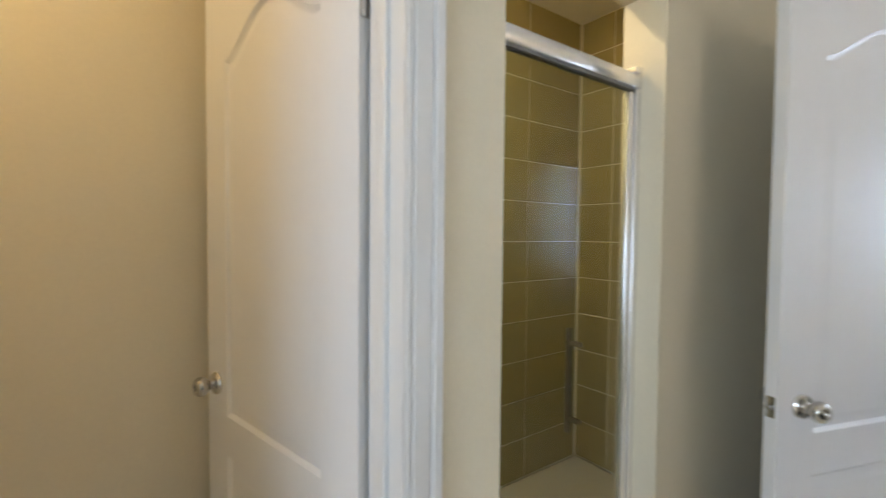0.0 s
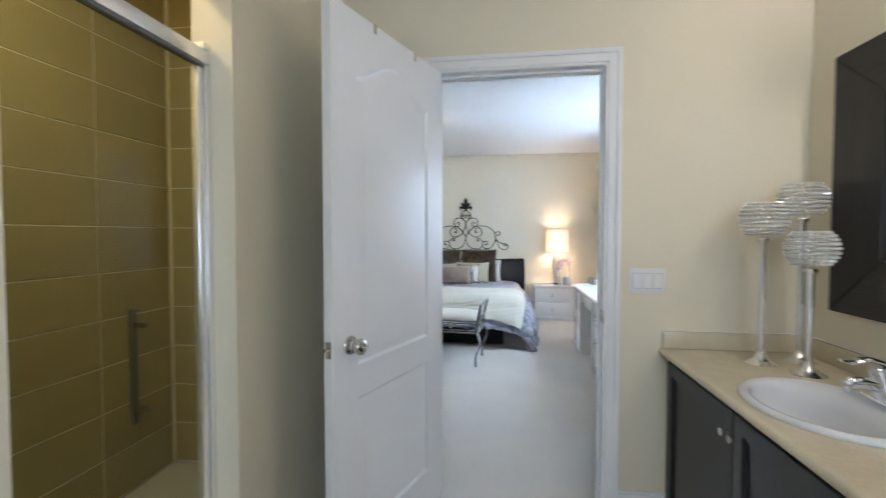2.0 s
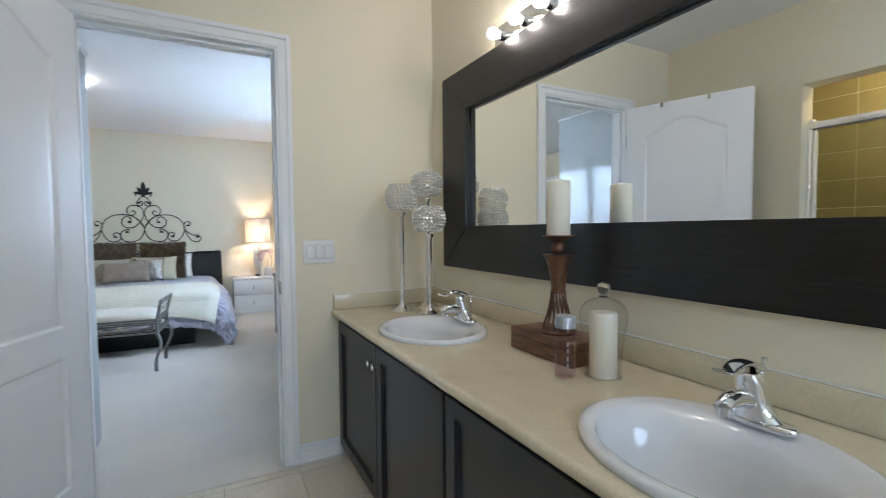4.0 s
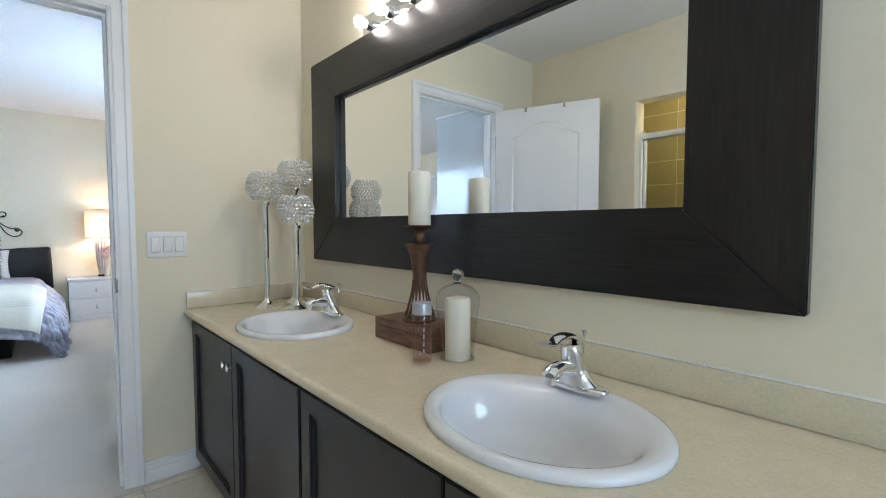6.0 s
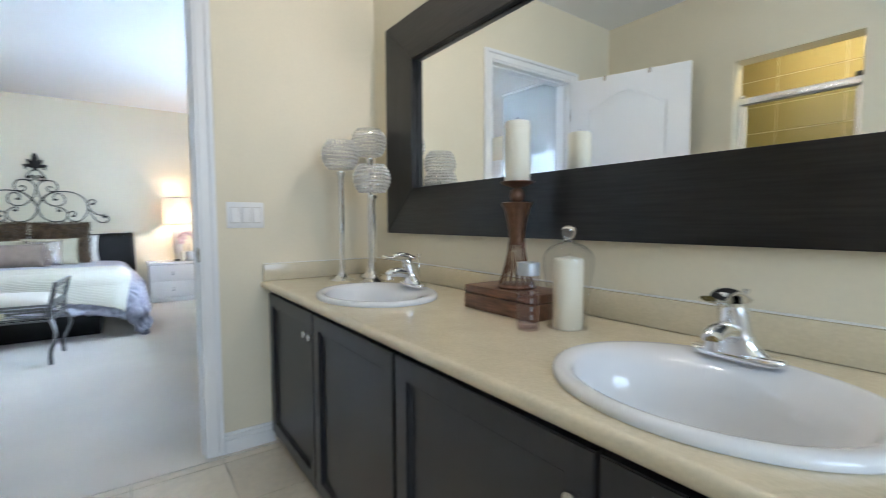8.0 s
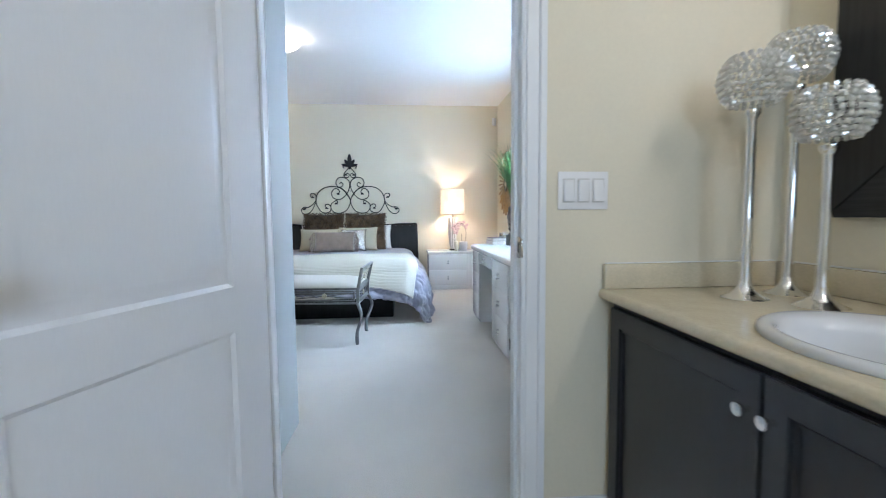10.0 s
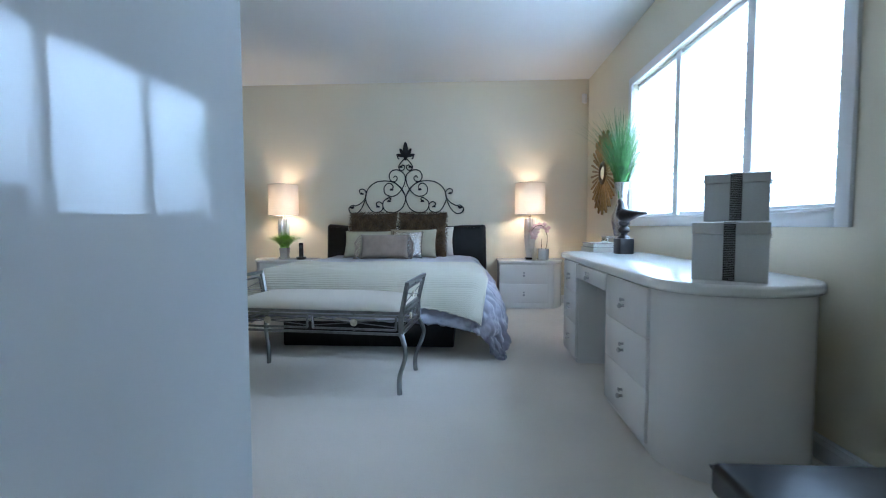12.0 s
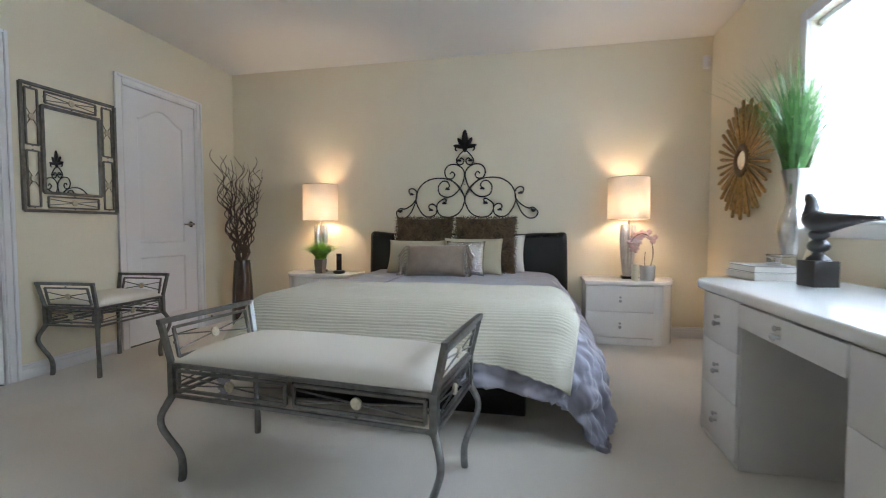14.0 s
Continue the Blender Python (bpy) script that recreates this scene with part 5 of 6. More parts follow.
for dx, tilt, w, h, z in ((0.0, 0, 0.030, 0.105, 0.700), (0.030, 32, 0.022, 0.070, 0.672), (-0.030, -32, 0.022, 0.070, 0.672), (0.058, 78, 0.018, 0.052, 0.652), (-0.058, -78, 0.018, 0.052, 0.652)):
    bmesh.ops.create_icosphere(fl, subdivisions=3, radius=1.0, matrix=Matrix.LocRotScale((-0.004, dx, z), Euler((radians(-tilt), 0, 0)), (0.012, w, h)))
for s in (-1, 1):
    tube(fl, smooth_line([(0, s * 0.055, 0.665), (-0.004, s * 0.085, 0.650), (-0.004, s * 0.086, 0.620), (-0.004, s * 0.070, 0.612)], 6), 0.011, 8, lambda u: 1 - 0.6 * u)
tube(fl, [(0, 0, 0.60), (0, 0, 0.66)], 0.012, 10)
part("finial", fl, IRON, art, "black iron leaf finial")
for y, z in ((0.0, 0.30), (-0.46, 0.18), (0.46, 0.18), (0.0, 0.62)):
    part("wall_fixing", tube(BM(), [(0.0, y, z), (0.013, y, z)], 0.004, 6), IRON, art)

# ---- benches ----
GOLDDISC = mat("pale_gold_disc", (0.55, 0.50, 0.38), 0.4, 0.6, grain=0.2, grain_scale=90, bump=0.2, bump_scale=120)


def bar(bm, p, q, w, h):
    """A square bar from p to q."""
    p, q = Vector(p), Vector(q)
    d = q - p
    m = Matrix.Translation((p + q) / 2) @ d.to_track_quat("Z", "Y").to_matrix().to_4x4() @ Matrix.Diagonal((w, h, d.length, 1))
    r = bmesh.ops.create_cube(bm, size=1, matrix=m)
    return bm


def lattice(parent, name, o, u, v, w, h, disc=True):
    """A flat rectangle of square bars with crossed rods and a round disc, from corner o along u (w long) and v (h high)."""
    o, u, v = Vector(o), Vector(u), Vector(v)
    g = 0.012
    bm = BM()
    c = [o + u * g + v * g, o + u * (w - g) + v * g, o + u * (w - g) + v * (h - g), o + u * g + v * (h - g)]
    for k in range(4):
        bar(bm, c[k], c[(k + 1) % 4], 0.010, 0.010)
    fr = part(name, bm, PEWTER, parent)
    for a, b in (((0.02, 0.72), (0.98, 0.28)), ((0.02, 0.28), (0.98, 0.72))):
        part("cross_rod", tube(BM(), [o + u * (w * a[0]) + v * (h * a[1]), o + u * (w * b[0]) + v * (h * b[1])], 0.003, 6), PEWTER, fr)
    n = u.cross(v)
    if disc:
        part("disc", lathe(BM(), [(0.0, -0.005), (0.018, -0.005), (0.020, -0.002), (0.020, 0.002), (0.018, 0.005), (0.006, 0.004), (0.0, 0.006)], 20), GOLDDISC, fr, "pale gold disc", Matrix.Translation(o + u * w / 2 + v * h / 2) @ n.to_track_quat("Z", "Y").to_matrix().to_4x4())
    for a, b in ((0.5, 0.0), (0.5, 1.0), (0.0, 0.5), (1.0, 0.5)):
        bm = BM()
        bmesh.ops.create_icosphere(bm, subdivisions=1, radius=0.006, matrix=Matrix.Translation(o + u * (w * a + (0.005 if a == 0 else -0.005 if a == 1 else 0)) + v * (h * b + (0.005 if b == 0 else -0.005 if b == 1 else 0))))
        part("stud", bm, PEWTER, fr)


def bench(m, w, d, panels, label):
    """A pewter bench with cabriole legs, lattice apron, raised lattice ends and an upholstered seat; local: long side along x, front at y = 0."""
    b = thing("bench", m, label, "bench", "matching pewter benches")
    z0, z1, za = 0.332, 0.438, 0.594      # apron, seat rail, arm top
    bm = BM()
    for x in (0.012, w - 0.012):
        for y in (0.012, d - 0.012):
            bar(bm, (x, y, z0 - 0.015), (x, y, z1 + 0.006), 0.024, 0.024)
    for z, t in ((z0 - 0.006, 0.012), (z1, 0.014)):
        for y in (0.010, d - 0.010):
            bar(bm, (0.02, y, z), (w - 0.02, y, z), t, t)
        for x in (0.010, w - 0.010):
            bar(bm, (x, 0.02, z), (x, d - 0.02, z), t, t)
    part("frame", bm, PEWTER, b)
    span = (w - 0.048) / panels
    for k in range(panels):
        for y in (0.010, d - 0.010):
            lattice(b, "apron_panel", (0.024 + span * k + 0.004, y, z0 + 0.004), (1, 0, 0), (0, 0, 1), span - 0.008, z1 - z0 - 0.012)
    for x in (0.010, w - 0.010):
        lattice(b, "side_panel", (x, 0.028, z0 + 0.004), (0, 1, 0), (0, 0, 1), d - 0.056, z1 - z0 - 0.012)
    for s, x in ((-1, 0.010), (1, w - 0.010)):
        lean = s * 0.035
        bm = BM()
        lo, hi = [(x, 0.012, z1), (x, d - 0.012, z1)], [(x + lean, 0.012 - 0.012, za), (x + lean, d, za)]
        bar(bm, lo[0], hi[0], 0.018, 0.018)
        bar(bm, lo[1], hi[1], 0.018, 0.018)
        bar(bm, (hi[0][0], hi[0][1] - 0.009, za), (hi[1][0], hi[1][1] + 0.009, za), 0.020, 0.018)
        ar = part("end_frame", bm, PEWTER, b)
        v = (Vector(hi[0]) - Vector(lo[0])).normalized()
        lattice(b, "end_panel", Vector((x, 0.034, z1 + 0.008)), (0, 1, 0), Vector((lean, 0, za - z1)).normalized(), d - 0.068, za - z1 - 0.022)
    for x, sx in ((0.012, -1), (w - 0.012, 1)):
        for y, sy in ((0.012, -1), (d - 0.012, 1)):
            pts = []
            for q, z in ((0.0, z0 - 0.005), (0.016, z0 - 0.035), (0.034, z0 - 0.075), (0.034, z0 - 0.115), (0.014, z0 - 0.165), (-0.010, z0 - 0.215), (-0.020, z0 - 0.255), (-0.021, 0.026), (-0.018, 0.006)):
                pts.append((x + sx * q * 0.8, y + sy * q * 0.8, z))
            leg = part("leg", tube(BM(), smooth_line(pts, 5), 0.0125, 10, lambda u: 1.15 - 0.35 * math.sin(math.pi * min(1, u * 1.2)) * 0.6), PEWTER, b)
            part("foot", lathe(BM(), [(0.0, 0.0), (0.012, 0.0), (0.0145, 0.005), (0.012, 0.018), (0.010, 0.036), (0.0, 0.037)], 12), PEWTER, leg, "", pose(x - sx * 0.0145, y - sy * 0.0145, 0))
    bm = BM()
    n = 26
    ga = []
    for i in range(n + 1):
        row = []
        for j in range(n + 1):
            u, v = 2 * i / n - 1, 2 * j / n - 1
            k = (max(0, 1 - abs(u) ** 5) * max(0, 1 - abs(v) ** 4)) ** 0.5
            row.append(bm.verts.new((w / 2 + (w / 2 - 0.020) * u, d / 2 + (d / 2 - 0.014) * v, z1 + 0.014 + 0.055 * k)))
        ga.append(row)
    for i in range(n):
        for j in range(n):
            bm.faces.new((ga[i][j], ga[i + 1][j], ga[i + 1][j + 1], ga[i][j + 1]))
    bm2 = bmesh.ops.extrude_face_region(bm, geom=list(bm.faces))
    for v_ in [g for g in bm2["geom"] if isinstance(g, bmesh.types.BMVert)]:
        v_.co.z = z1 + 0.0075
    part("seat_cushion", bm, IVORY, b, "ivory upholstered seat", angle=60)
    return b


# long side runs from the left-hand end to the right-hand end as seen from the doorway
_bu = Vector((5.358 - 5.455, 0.391 - 1.407)).normalized()
bench(pose(5.452, 1.412, 0.004, 0, 0, math.degrees(math.atan2(_bu.y, _bu.x))), 1.030, 0.455, 2, "pewter metal bench with ivory seat at the bed's foot")
bench(pose(6.310, 2.745, 0.004, 0, 0, 3), 0.540, 0.400, 1, "small pewter metal stool-bench with ivory seat by the wall")

# ---- wall mirror on the side wall ----
wm = thing("framed_mirror", pose(6.245, YL - 0.002, 1.050), "pewter lattice-framed mirror on the side wall", "mirror")
W_, H_ = 0.612, 0.785
bm = BM()
for a0, a1 in ((0.0, 0.0), (0.118, 0.118)):
    for p, q in (((a0, a0), (W_ - a0, a0)), ((W_ - a0, a0), (W_ - a0, H_ - a0)), ((W_ - a0, H_ - a0), (a0, H_ - a0)), ((a0, H_ - a0), (a0, a0))):
        bar(bm, (p[0], -0.012, p[1]), (q[0], -0.012, q[1]), 0.018, 0.018)
part("frame", bm, PEWTER, wm)
lattice(wm, "lattice_panel", (0.128, -0.012, 0.012), (1, 0, 0), (0, 0, 1), W_ - 0.256, 0.094)
lattice(wm, "lattice_panel", (0.128, -0.012, H_ - 0.106), (1, 0, 0), (0, 0, 1), W_ - 0.256, 0.094)
for x in (0.012, W_ - 0.106):
    for k in range(2):
        lattice(wm, "lattice_panel", (x, -0.012, 0.014 + k * (H_ / 2 - 0.008)), (1, 0, 0), (0, 0, 1), 0.094, H_ / 2 - 0.022)
part("mirror_glass", box(0.112 - W_ / 2, W_ / 2 - 0.112, -0.0025, 0.0025, 0.112, H_ - 0.112), MIRROR, wm, "", pose(W_ / 2, -0.0065, 0, 0, 0, -0.7), smooth=False)

# ---- sunburst mirror on the window wall ----
GOLD = mat("antique_gold", (0.34, 0.215, 0.085), 0.38, 0.85, grain=0.3, grain_scale=40, bump=0.1, bump_scale=80, blotch=0.2, blotch_scale=12)
DARKTIP = mat("dark_bronze_ring", (0.10, 0.065, 0.035), 0.4, 0.8, grain=0.2, grain_scale=50)
sb = thing("sunburst_mirror", pose(7.535, YW + 0.020, 1.405), "antique gold sunburst mirror with dark ring on the wall", "mirror")
part("ring", lathe(BM(), [(0.070, 0.0), (0.112, 0.0), (0.118, 0.008), (0.108, 0.020), (0.085, 0.026), (0.070, 0.020), (0.066, 0.010)], 40), DARKTIP, sb, "dark bronze ring", pose(0, 0, 0, -90))
part("convex_mirror", lathe(BM(), [(0.070, 0.012), (0.055, 0.019), (0.030, 0.025), (0.0, 0.027)], 32), MIRROR, sb, "", pose(0, 0, 0, -90))
for k in range(40):
    a = 2 * math.pi * k / 40
    ln = 0.410 if k % 2 == 0 else 0.372
    ray = tube(BM(), [((0.105 + (ln - 0.105) * u) * math.cos(a), 0.006 if k % 2 else 0.010, (0.105 + (ln - 0.105) * u) * math.sin(a)) for u in (0, 0.25, 0.5, 0.75, 0.94, 1.0)], 0.0138, 6, lambda u: 0.5 + 0.55 * u if u < 0.93 else 0.6)
    part("ray", ray, GOLD, sb)

# ---- things on the desk ----
DZ0 = 0.7025


def grass_clump(parent, z0, count, length, spread, width, material, seed, r0=0.02):
    """Many thin bent blades from one pot."""
    rnd = random.Random(seed)
    verts, faces = [], []
    for _ in range(count):
        a, ln = rnd.uniform(0, 2 * math.pi), length * rnd.uniform(0.55, 1.0)
        lean = spread * rnd.uniform(0.0, 1.0) ** 0.8
        base = Vector((r0 * rnd.uniform(-1, 1), r0 * rnd.uniform(-1, 1), z0))
        d = Vector((math.cos(a), math.sin(a), 0))
        side = Vector((-d.y, d.x, 0)) * width * rnd.uniform(0.6, 1.1)
        b = len(verts)
        n = 6
        for k in range(n + 1):
            u = k / n
            p = base + d * (lean * ln * u ** 1.8) + Vector((0, 0, ln * (u - 0.28 * lean * u ** 3)))
            w = side * (1 - u) ** 0.6
            verts += [p - w, p + w]
        for k in range(n):
            faces.append((b + 2 * k, b + 2 * k + 1, b + 2 * k + 3, b + 2 * k + 2))
    me = bpy.data.meshes.new("grass")
    me.from_pydata(verts, [], faces)
    me.materials.append(material)
    ob = new("grass", me)
    ob.parent = parent
    return tagged(ob, kind="stuff")


GRASS = mat("grass_green", (0.065, 0.185, 0.045), 0.5, grain=0.3, grain_scale=30, blotch=0.35, blotch_scale=14)
BRIGHTGRASS = mat("bright_grass", (0.20, 0.38, 0.05), 0.5, grain=0.2, grain_scale=40, blotch=0.3, blotch_scale=25)
vs = thing("vase", pose(6.620, -1.140, DZ0), "silver vase with tall green ornamental grass on the desk", "vase")
part("body", lathe(BM(), [(0.0, 0.0), (0.034, 0.0), (0.036, 0.004), (0.030, 0.02), (0.034, 0.06), (0.055, 0.14), (0.070, 0.22), (0.066, 0.275), (0.045, 0.325), (0.036, 0.365), (0.042, 0.43), (0.058, 0.52), (0.060, 0.525), (0.055, 0.523), (0.034, 0.38), (0.0, 0.37)], 36), mat("brushed_silver_vase", (0.55, 0.53, 0.50), 0.25, 0.9, blotch=0.06, blotch_scale=14), vs)
grass_clump(vs, 0.40, 520, 0.74, 0.62, 0.0038, GRASS, 11, 0.030)

STATUE = mat("dark_bronze_statue", (0.020, 0.018, 0.018), 0.28, 0.1, grain=0.2, grain_scale=50, bump=0.05, bump_scale=60)
bm = BM()
cube(bm, -0.049, 0.049, -0.049, 0.049, 0.0, 0.105, 0.004)
lathe(bm, [(0.0, 0.104), (0.042, 0.106), (0.038, 0.116), (0.022, 0.128), (0.020, 0.138), (0.036, 0.150), (0.040, 0.164), (0.034, 0.178), (0.021, 0.188), (0.034, 0.202), (0.036, 0.214), (0.028, 0.224), (0.0, 0.226)], 24)
path = smooth_line([(0.046, 0, 0.372), (0.057, 0, 0.362), (0.044, 0, 0.342), (0.042, 0, 0.310), (0.032, 0, 0.276), (-0.018, 0, 0.258), (-0.095, 0, 0.262), (-0.185, 0, 0.268), (-0.270, 0, 0.270)], 5)
radii = [0.009, 0.019, 0.021, 0.028, 0.042, 0.046, 0.031, 0.016, 0.006]
tube(bm, path, 1.0, 18, lambda u: radii[min(7, int(u * 8))] + (radii[min(8, int(u * 8) + 1)] - radii[min(7, int(u * 8))]) * (u * 8 - int(u * 8)) if u < 1 else 0.008)
tube(bm, [(0.062, 0, 0.366), (0.078, 0, 0.359), (0.088, 0, 0.354)], 0.007, 8, lambda u: 1 - 0.8 * u)
bird = part("bird_figurine", bm, STATUE, None, m=pose(6.175, -1.010, DZ0, 0, 0, 9))
tagged(bird, "dark bronze bird figurine on a pedestal block, on the desk", "figurine")


def book(m, w, d, h, cover, label):
    b = thing("book", m, label, "book", "stacked books")
    bm = box(0, w, 0, d, 0.0, 0.003)
    cube(bm, 0, w, 0, d, h - 0.003, h)
    cube(bm, 0, w, -0.002, 0.002, 0.0, h, 0.001)
    part("cover", bm, cover, b)
    part("page_block", box(0.004, w - 0.004, 0.003, d - 0.004, 0.0035, h - 0.0035), WHITECLOTH, b)


book(pose(6.34, -1.03, DZ0, 0, 0, 6), 0.245, 0.185, 0.034, mat("cream_book_cloth", (0.60, 0.57, 0.50), 0.6, grain=0.05, grain_scale=200), "thick cream cloth book lying on the desk")
book(pose(6.345, -1.025, DZ0 + 0.0345, 0, 0, 4), 0.235, 0.175, 0.030, mat("grey_book_cloth", (0.30, 0.28, 0.26), 0.6, grain=0.05, grain_scale=200), "grey cloth book on a larger book")
tb2 = thing("trinket_box", pose(6.40, -0.985, DZ0 + 0.065, 0, 0, 20), "small mirrored silver trinket box on books", "box")
part("body", box(-0.038, 0.038, -0.038, 0.038, 0.0, 0.040, 0.002), SILVER, tb2)
part("lid", box(-0.040, 0.040, -0.040, 0.040, 0.041, 0.052, 0.002), SILVER, tb2)

BOXCARD = mat("grey_white_box_leatherette", (0.62, 0.62, 0.60), 0.5, grain=0.04, grain_scale=180, bump=0.1, bump_scale=250)
BEADS = mat("dark_rhinestone_band", (0.10, 0.10, 0.10), 0.25, 0.8)


def gift_box(m, w, d, h, label):
    g = thing("storage_box", m, label, "storage box", "stacked storage boxes")
    part("body", box(0, d, 0, w, 0, h * 0.80, 0.003), BOXCARD, g)
    part("lid", box(-0.002, d + 0.002, -0.002, w + 0.002, h * 0.805, h, 0.003), BOXCARD, g)
    bm = BM()
    rows = int(h / 0.0062)
    for i in range(rows):
        for j in range(6):
            z = 0.003 + (h - 0.006) * i / rows
            y = w / 2 - 0.018 + 0.006 * j
            cube(bm, -0.0055, -0.0018, y, y + 0.0048, z, z + 0.0048)
    tagged(part("rhinestone_band", bm, BEADS, g, "dark glittering rhinestone band", smooth=False), kind="stuff")
    part("band_top", box(0.0, d, w / 2 - 0.019, w / 2 + 0.019, h + 0.0002, h + 0.003), BEADS, g)
    part("clasp", box(d * 0.25, d * 0.25 + 0.02, -0.006, -0.002, h * 0.74, h * 0.86, 0.001), SILVER, g)


gift_box(pose(4.637, -0.955, DZ0, 0, 0, -33), 0.228, 0.190, 0.206, "large pale grey leatherette storage box with rhinestone band")
gift_box(pose(4.649, -0.958, DZ0 + 0.2105, 0, 0, -33), 0.192, 0.160, 0.166, "smaller pale grey storage box stacked on top")

# ---- things on the nightstands ----
NZ = 0.5215
pp = thing("potted_grass", pose(7.915, 2.085, NZ), "small bright green grass plant in a taupe square pot", "plant")
bm = BM()
for z, r in ((0, 0.034),):
    lo = [bm.verts.new((s * 0.034, t * 0.034, 0.0)) for s, t in ((-1, -1), (1, -1), (1, 1), (-1, 1))]
    hi = [bm.verts.new((s * 0.044, t * 0.044, 0.130)) for s, t in ((-1, -1), (1, -1), (1, 1), (-1, 1))]
    bm.faces.new(lo[::-1])
    bm.faces.new(hi)
    for k in range(4):
        bm.faces.new((lo[k], lo[(k + 1) % 4], hi[(k + 1) % 4], hi[k]))
part("pot", bm, mat("taupe_ceramic", (0.24, 0.20, 0.165), 0.5, grain=0.06, grain_scale=80), pp)
grass_clump(pp, 0.122, 900, 0.205, 1.6, 0.0045, BRIGHTGRASS, 4, 0.036)
ph = thing("cordless_phone", pose(7.92, 1.900, NZ, 0, 0, 10), "black cordless phone standing in its charging base", "telephone")
BLACKP = mat("black_gloss_plastic", (0.015, 0.015, 0.016), 0.3)
part("charging_base", prism(BM(), [(0.062 * math.cos(a), 0.055 * math.sin(a)) for a in [2 * math.pi * k / 24 for k in range(24)]], 0.0, 0.030, 0.010), BLACKP, ph)
part("handset", box(-0.012, 0.012, -0.024, 0.024, 0.018, 0.185, 0.007), BLACKP, ph)
tagged(part("screen", box(-0.0145, -0.012, -0.016, 0.016, 0.125, 0.160), mat("phone_screen", (0.08, 0.09, 0.10), 0.1), ph))

OR = thing("orchid", pose(7.925, -0.770, NZ), "pink-white orchid in a round white pot", "plant")
part("pot", lathe(BM(), [(0.0, 0.0), (0.050, 0.0), (0.053, 0.004), (0.058, 0.118), (0.056, 0.121), (0.052, 0.118), (0.049, 0.10), (0.0, 0.10)], 32), PORCELAIN, OR)
STEM = mat("brown_green_stem", (0.12, 0.09, 0.045), 0.6)
PETAL = mat("blush_petal", (0.66, 0.47, 0.46), 0.6, blotch=0.12, blotch_scale=30)
ST = smooth_line([(0, -0.02, 0.10), (0.004, -0.040, 0.20), (0, -0.030, 0.30), (-0.01, 0.0, 0.355), (-0.02, 0.05, 0.375), (-0.03, 0.10, 0.355), (-0.03, 0.135, 0.31)], 6)
part("stem", tube(BM(), ST, 0.0032, 6), STEM, OR)
part("stem", tube(BM(), smooth_line([(0, 0.02, 0.10), (0.0, 0.022, 0.18), (0.002, 0.018, 0.23)], 5), 0.0028, 6), STEM, OR)
rnd = random.Random(8)
for k, (y, z) in enumerate(((-0.035, 0.335), (0.01, 0.375), (0.055, 0.365), (0.095, 0.345), (0.125, 0.30), (0.105, 0.255), (0.085, 0.31))):
    bm = BM()
    for q in range(5):
        a = 2 * math.pi * q / 5 + rnd.uniform(0, 1)
        bmesh.ops.create_icosphere(bm, subdivisions=2, radius=1.0, matrix=Matrix.LocRotScale((-0.012 + 0.004 * (q % 2), y + 0.020 * math.cos(a), z + 0.020 * math.sin(a)), Euler((a, 0, 0)), (0.003, 0.023, 0.016)))
    bmesh.ops.create_icosphere(bm, subdivisions=1, radius=0.007, matrix=Matrix.Translation((-0.02, y, z)))
    part("flower", bm, PETAL, OR)
pillar_candle("candle", pose(7.885, -0.668, NZ), 0.026, 0.130, "short cream pillar candle on the nightstand")

# ---- floor vase with twisted willow ----
fv = thing("floor_vase", pose(7.915, 2.915, 0.004), "tall dark brown floor vase with twisted willow branches", "vase")
part("vase_body", lathe(BM(), [(0.0, 0.0), (0.095, 0.0), (0.098, 0.01), (0.100, 0.12), (0.092, 0.35), (0.078, 0.56), (0.072, 0.625), (0.068, 0.626), (0.065, 0.60), (0.0, 0.59)], 32), mat("dark_brown_lacquer", (0.045, 0.026, 0.018), 0.25, blotch=0.2, blotch_scale=10, coat=0.5), fv)
WILLOW = mat("willow_branch", (0.065, 0.035, 0.022), 0.6, grain=0.3, grain_scale=60)
rnd = random.Random(21)
for k in range(26):
    a, sp, ln = rnd.uniform(0, 2 * math.pi), rnd.uniform(0.03, 0.24), rnd.uniform(0.75, 1.12)
    ph1, ph2, am, fr = rnd.uniform(0, 6.3), rnd.uniform(0, 6.3), rnd.uniform(0.018, 0.042), rnd.uniform(2.8, 4.2)
    pts = []
    for q in range(34):
        u = q / 33
        pts.append((0.02 * math.cos(a) + sp * u ** 0.9 * math.cos(a) * 0.75 + am * min(1, 4 * u) * math.sin(fr * 2 * math.pi * u + ph1) - 0.02 * u, 0.02 * math.sin(a) + sp * u ** 0.9 * math.sin(a) + am * min(1, 4 * u) * math.cos(fr * 2 * math.pi * u + ph2), 0.56 + ln * u))
    br = part("branch", tube(BM(), pts, 0.0078, 6, lambda u: 1.0 - 0.72 * u), WILLOW, fv)
    for t_ in range(2):
        q = rnd.randint(18, 28)
        d = Vector((rnd.uniform(-1, 1), rnd.uniform(-1, 1), 1.6)).normalized()
        p = Vector(pts[q])
        tw = [p + d * 0.13 * u + Vector((0.008 * math.sin(9 * u + t_), 0.008 * math.cos(8 * u), 0)) * u for u in [j / 7 for j in range(8)]]
        part("twig", tube(BM(), tw, 0.0024, 5, lambda u: 1 - 0.6 * u), WILLOW, br)

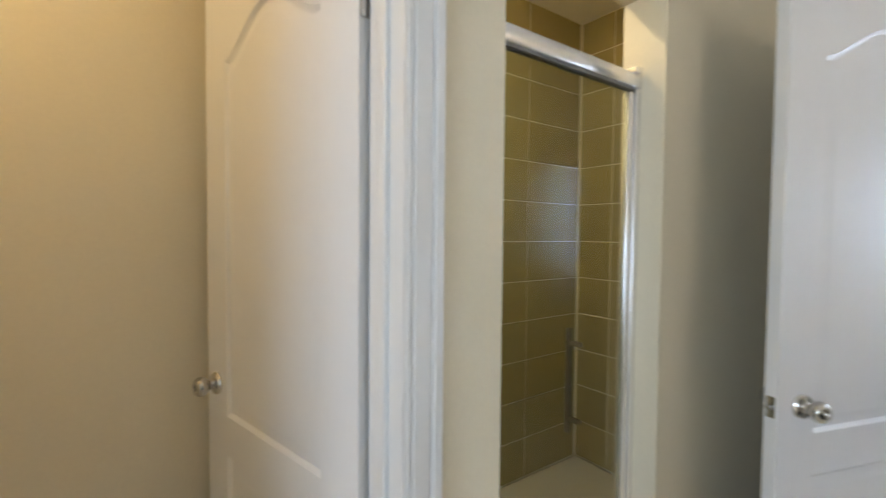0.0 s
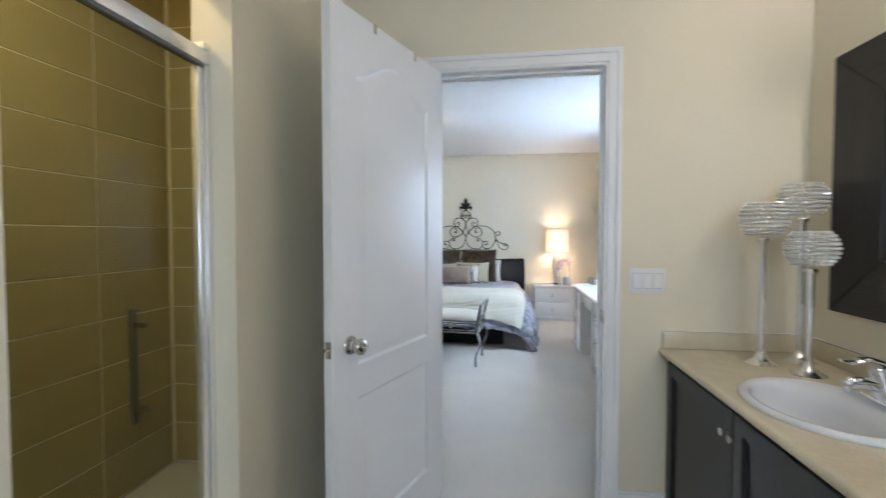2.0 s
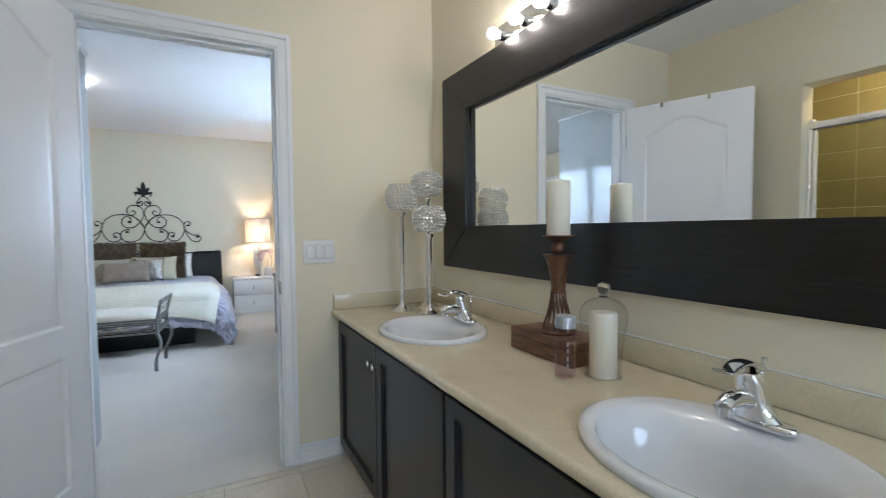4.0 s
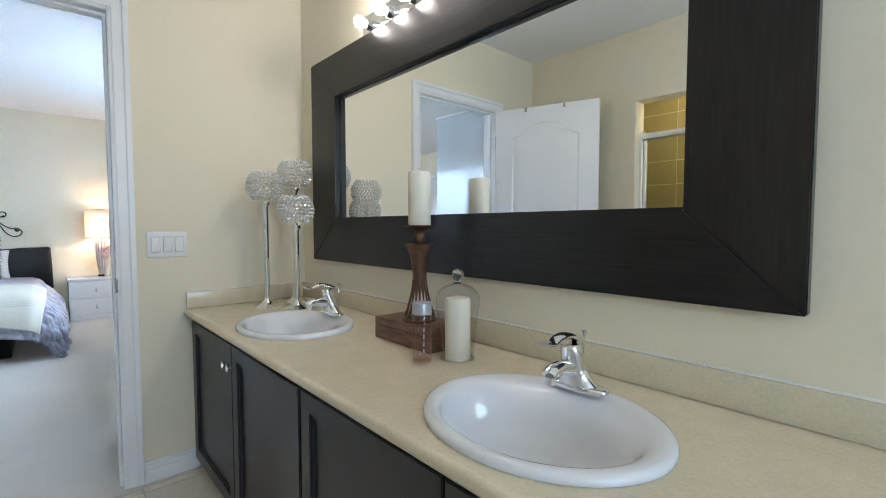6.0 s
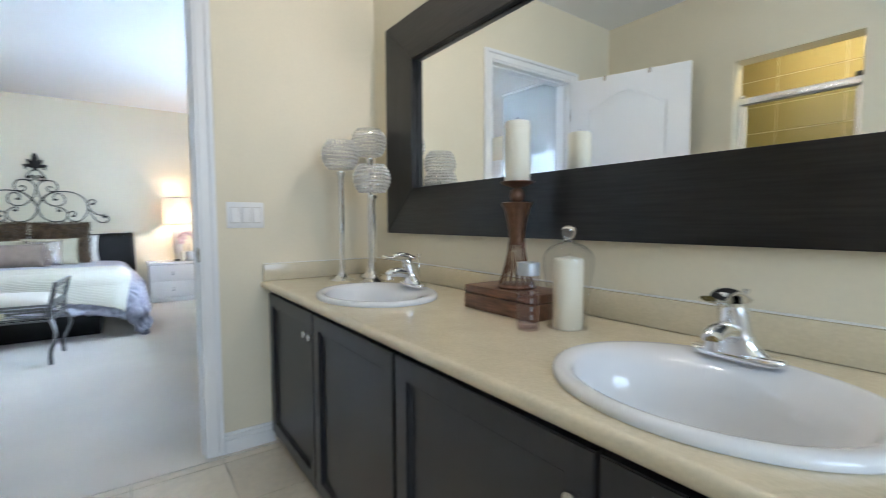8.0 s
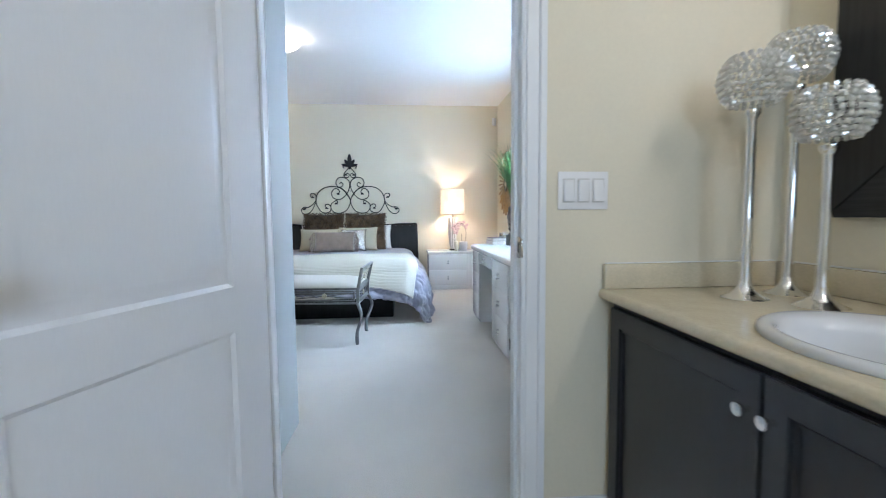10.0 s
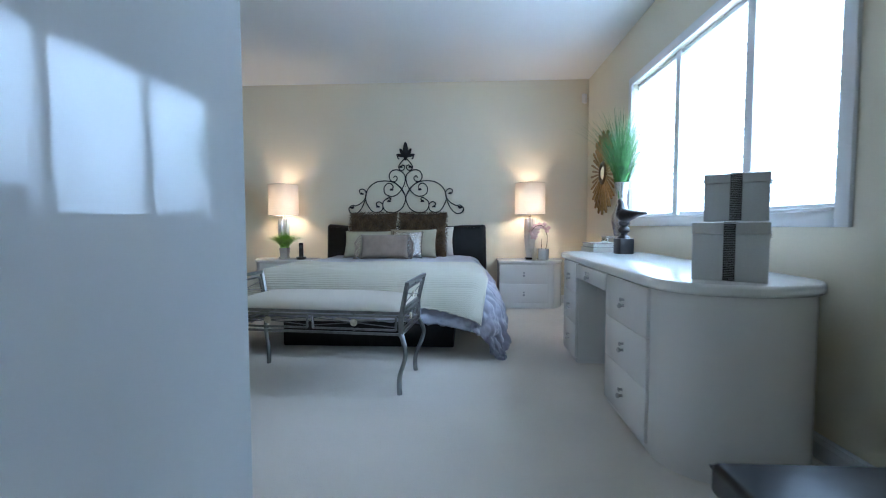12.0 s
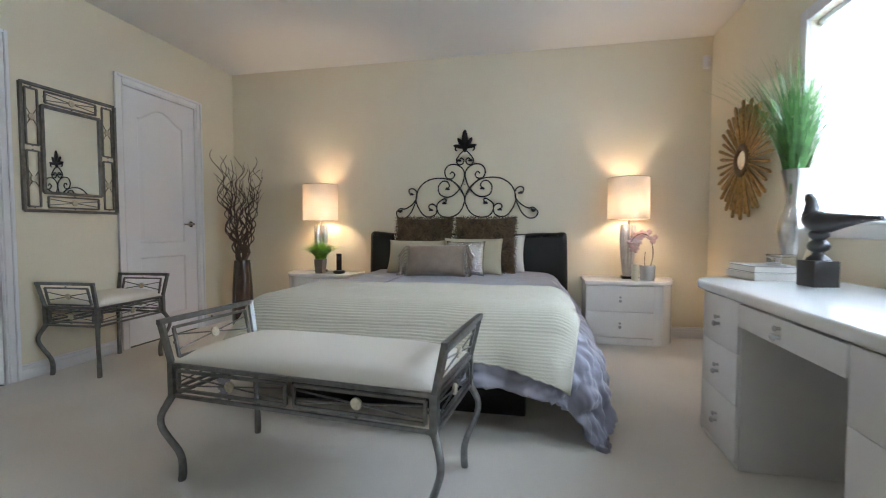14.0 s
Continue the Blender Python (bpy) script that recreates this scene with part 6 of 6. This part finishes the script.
# ---- ottoman, ceiling light, alarm sensor ----
ot = thing("ottoman", pose(XB + 0.035, -1.250, 0.004), "black leather storage ottoman with stitched lid", "ottoman")
part("body", box(0.008, 0.612, 0.008, 0.782, 0.0, 0.326, 0.012, 3), LEATHER, ot)
part("lid", box(0.0, 0.620, 0.0, 0.790, 0.328, 0.398, 0.016, 4), LEATHER, ot)
part("piping", tube(BM(), [(0.002, 0.004, 0.384), (0.616, 0.004, 0.384), (0.618, 0.786, 0.384), (0.002, 0.786, 0.384)], 0.004, 6), LEATHER, ot)
clt = thing("ceiling_light", pose(5.93, 1.05, ZC), "round frosted glass ceiling light with brass finial", "ceiling light")
part("pan", lathe(BM(), [(0.0, 0.0), (0.115, 0.0), (0.115, -0.022), (0.0, -0.022)], 32), NICKEL, clt)
FROST = glow("lit_frosted_glass", (1.0, 0.92, 0.80), 13.0)
part("glass_bowl", lathe(BM(), [(0.172, -0.026), (0.165, -0.045), (0.140, -0.075), (0.095, -0.100), (0.045, -0.112), (0.0, -0.114)], 40), FROST, clt, "softly lit frosted glass bowl")
part("finial", lathe(BM(), [(0.0, -0.112), (0.012, -0.114), (0.014, -0.122), (0.006, -0.130), (0.0, -0.138)], 16), NICKEL, clt)
sn = thing("motion_sensor", pose(XH - 0.03, YW + 0.055, 2.300, 0, 0, 135), "small white alarm motion sensor in the wall corner", "sensor")
part("case", box(-0.030, 0.030, -0.020, 0.020, -0.050, 0.050, 0.010, 3), SWP, sn)
part("lens", box(-0.018, 0.018, 0.0195, 0.0225, -0.036, 0.000, 0.001), mat("milky_lens", (0.7, 0.7, 0.7), 0.3), sn)

# ---- recessed lights of the shower and the toilet room ----
for nm, x, y, w_ in (("recessed_light", 2.05, 1.45, 26.0), ("recessed_light", 0.75, 1.46, 20.0)):
    rl = thing(nm, pose(x, y, ZC), "round recessed ceiling light, lit warm", "ceiling light", "recessed lights")
    part("trim_ring", lathe(BM(), [(0.050, -0.0005), (0.075, -0.0005), (0.073, -0.006), (0.052, -0.008)], 32), TRIM, rl)
    part("lens", lathe(BM(), [(0.0, -0.003), (0.050, -0.003), (0.050, -0.0005)], 24), glow("warm_lens", (1.0, 0.80, 0.45), w_ / 4), rl)


# ---- tiles ----
def tile_mesh(name, w, h, t, material):
    bm = cube(BM(), 0, w, 0, h, 0, t)
    bmesh.ops.bevel(bm, geom=[e for e in bm.edges if all(v.co.z > t / 2 for v in e.verts)], offset=0.0015, segments=1, affect="EDGES")
    me = bpy.data.meshes.new(name)
    bm.to_mesh(me)
    bm.free()
    me.materials.append(material)
    return me


def tile_field(parent, origin, u, v, lu, lv, tw, th, t, material, gap=0.004, start=0.0, start_v=0.0):
    """Tiles of tw x th over lu x lv, cut at the edges; alike tiles share their mesh."""
    origin, u, v = Vector(origin), Vector(u), Vector(v)
    n = u.cross(v)
    rot = Matrix((u, v, n)).transposed().to_4x4()
    kinds = {}
    a = start
    while a < lu - 0.01:
        a0, a1 = max(a, 0), min(a + tw, lu)
        b = start_v
        while b < lv - 0.01:
            b0, b1 = max(b, 0), min(b + th, lv)
            if a1 - a0 > 0.02 and b1 - b0 > 0.015:
                key = (round(a1 - a0 - gap, 4), round(b1 - b0 - gap, 4))
                if key not in kinds:
                    kinds[key] = tile_mesh("tile", key[0], key[1], t, material)
                ob = new("tile", kinds[key])
                ob.parent = parent
                ob.matrix_local = Matrix.Translation(origin + u * (a0 + gap / 2) + v * (b0 + gap / 2)) @ rot
            b += th
        a += tw


def tiled_face(name, b, label):
    return solid(name, box(*b), GROUTW, label, "tiled wall", smooth=False)


tback = tiled_face("tiles_back", (1.705, XD - 0.002, YBK - 0.006, YBK - 0.0005, 0.0755, ZC), "olive-beige tiled back wall of the shower")
tile_field(tback, (1.710, YBK - 0.006, 0.078), (1, 0, 0), (0, 0, 1), XD - 0.012 - 1.71, ZC - 0.08, 0.400, 0.205, 0.0025, TILEW, 0.005, -0.06)
tright = tiled_face("tiles_side", (XD - 0.008, XD - 0.0015, YI + 0.001, YBK - 0.0065, 0.0755, ZC), "olive-beige tiled side wall of the shower")
tile_field(tright, (XD - 0.008, YBK - 0.013, 0.078), (0, -1, 0), (0, 0, 1), YBK - YI - 0.018, ZC - 0.08, 0.400, 0.205, 0.0025, TILEW, 0.005, -0.2)
tleft = tiled_face("tiles_left", (1.7005, 1.7065, YI + 0.001, YBK - 0.0065, 0.0755, ZC), "olive-beige tiled left wall of the shower")
fl_ob = bpy.data.objects["floor_bathroom"]
tile_field(fl_ob, (BX0, YV, -0.006), (1, 0, 0), (0, 1, 0), XD - 0.031 - BX0, YS - YV, 0.330, 0.330, 0.006, TILEF, 0.004, -0.095, -0.21)
tile_field(fl_ob, (0.12, YI, -0.006), (1, 0, 0), (0, 1, 0), 1.48, YBK - YI, 0.330, 0.330, 0.006, TILEF, 0.004)
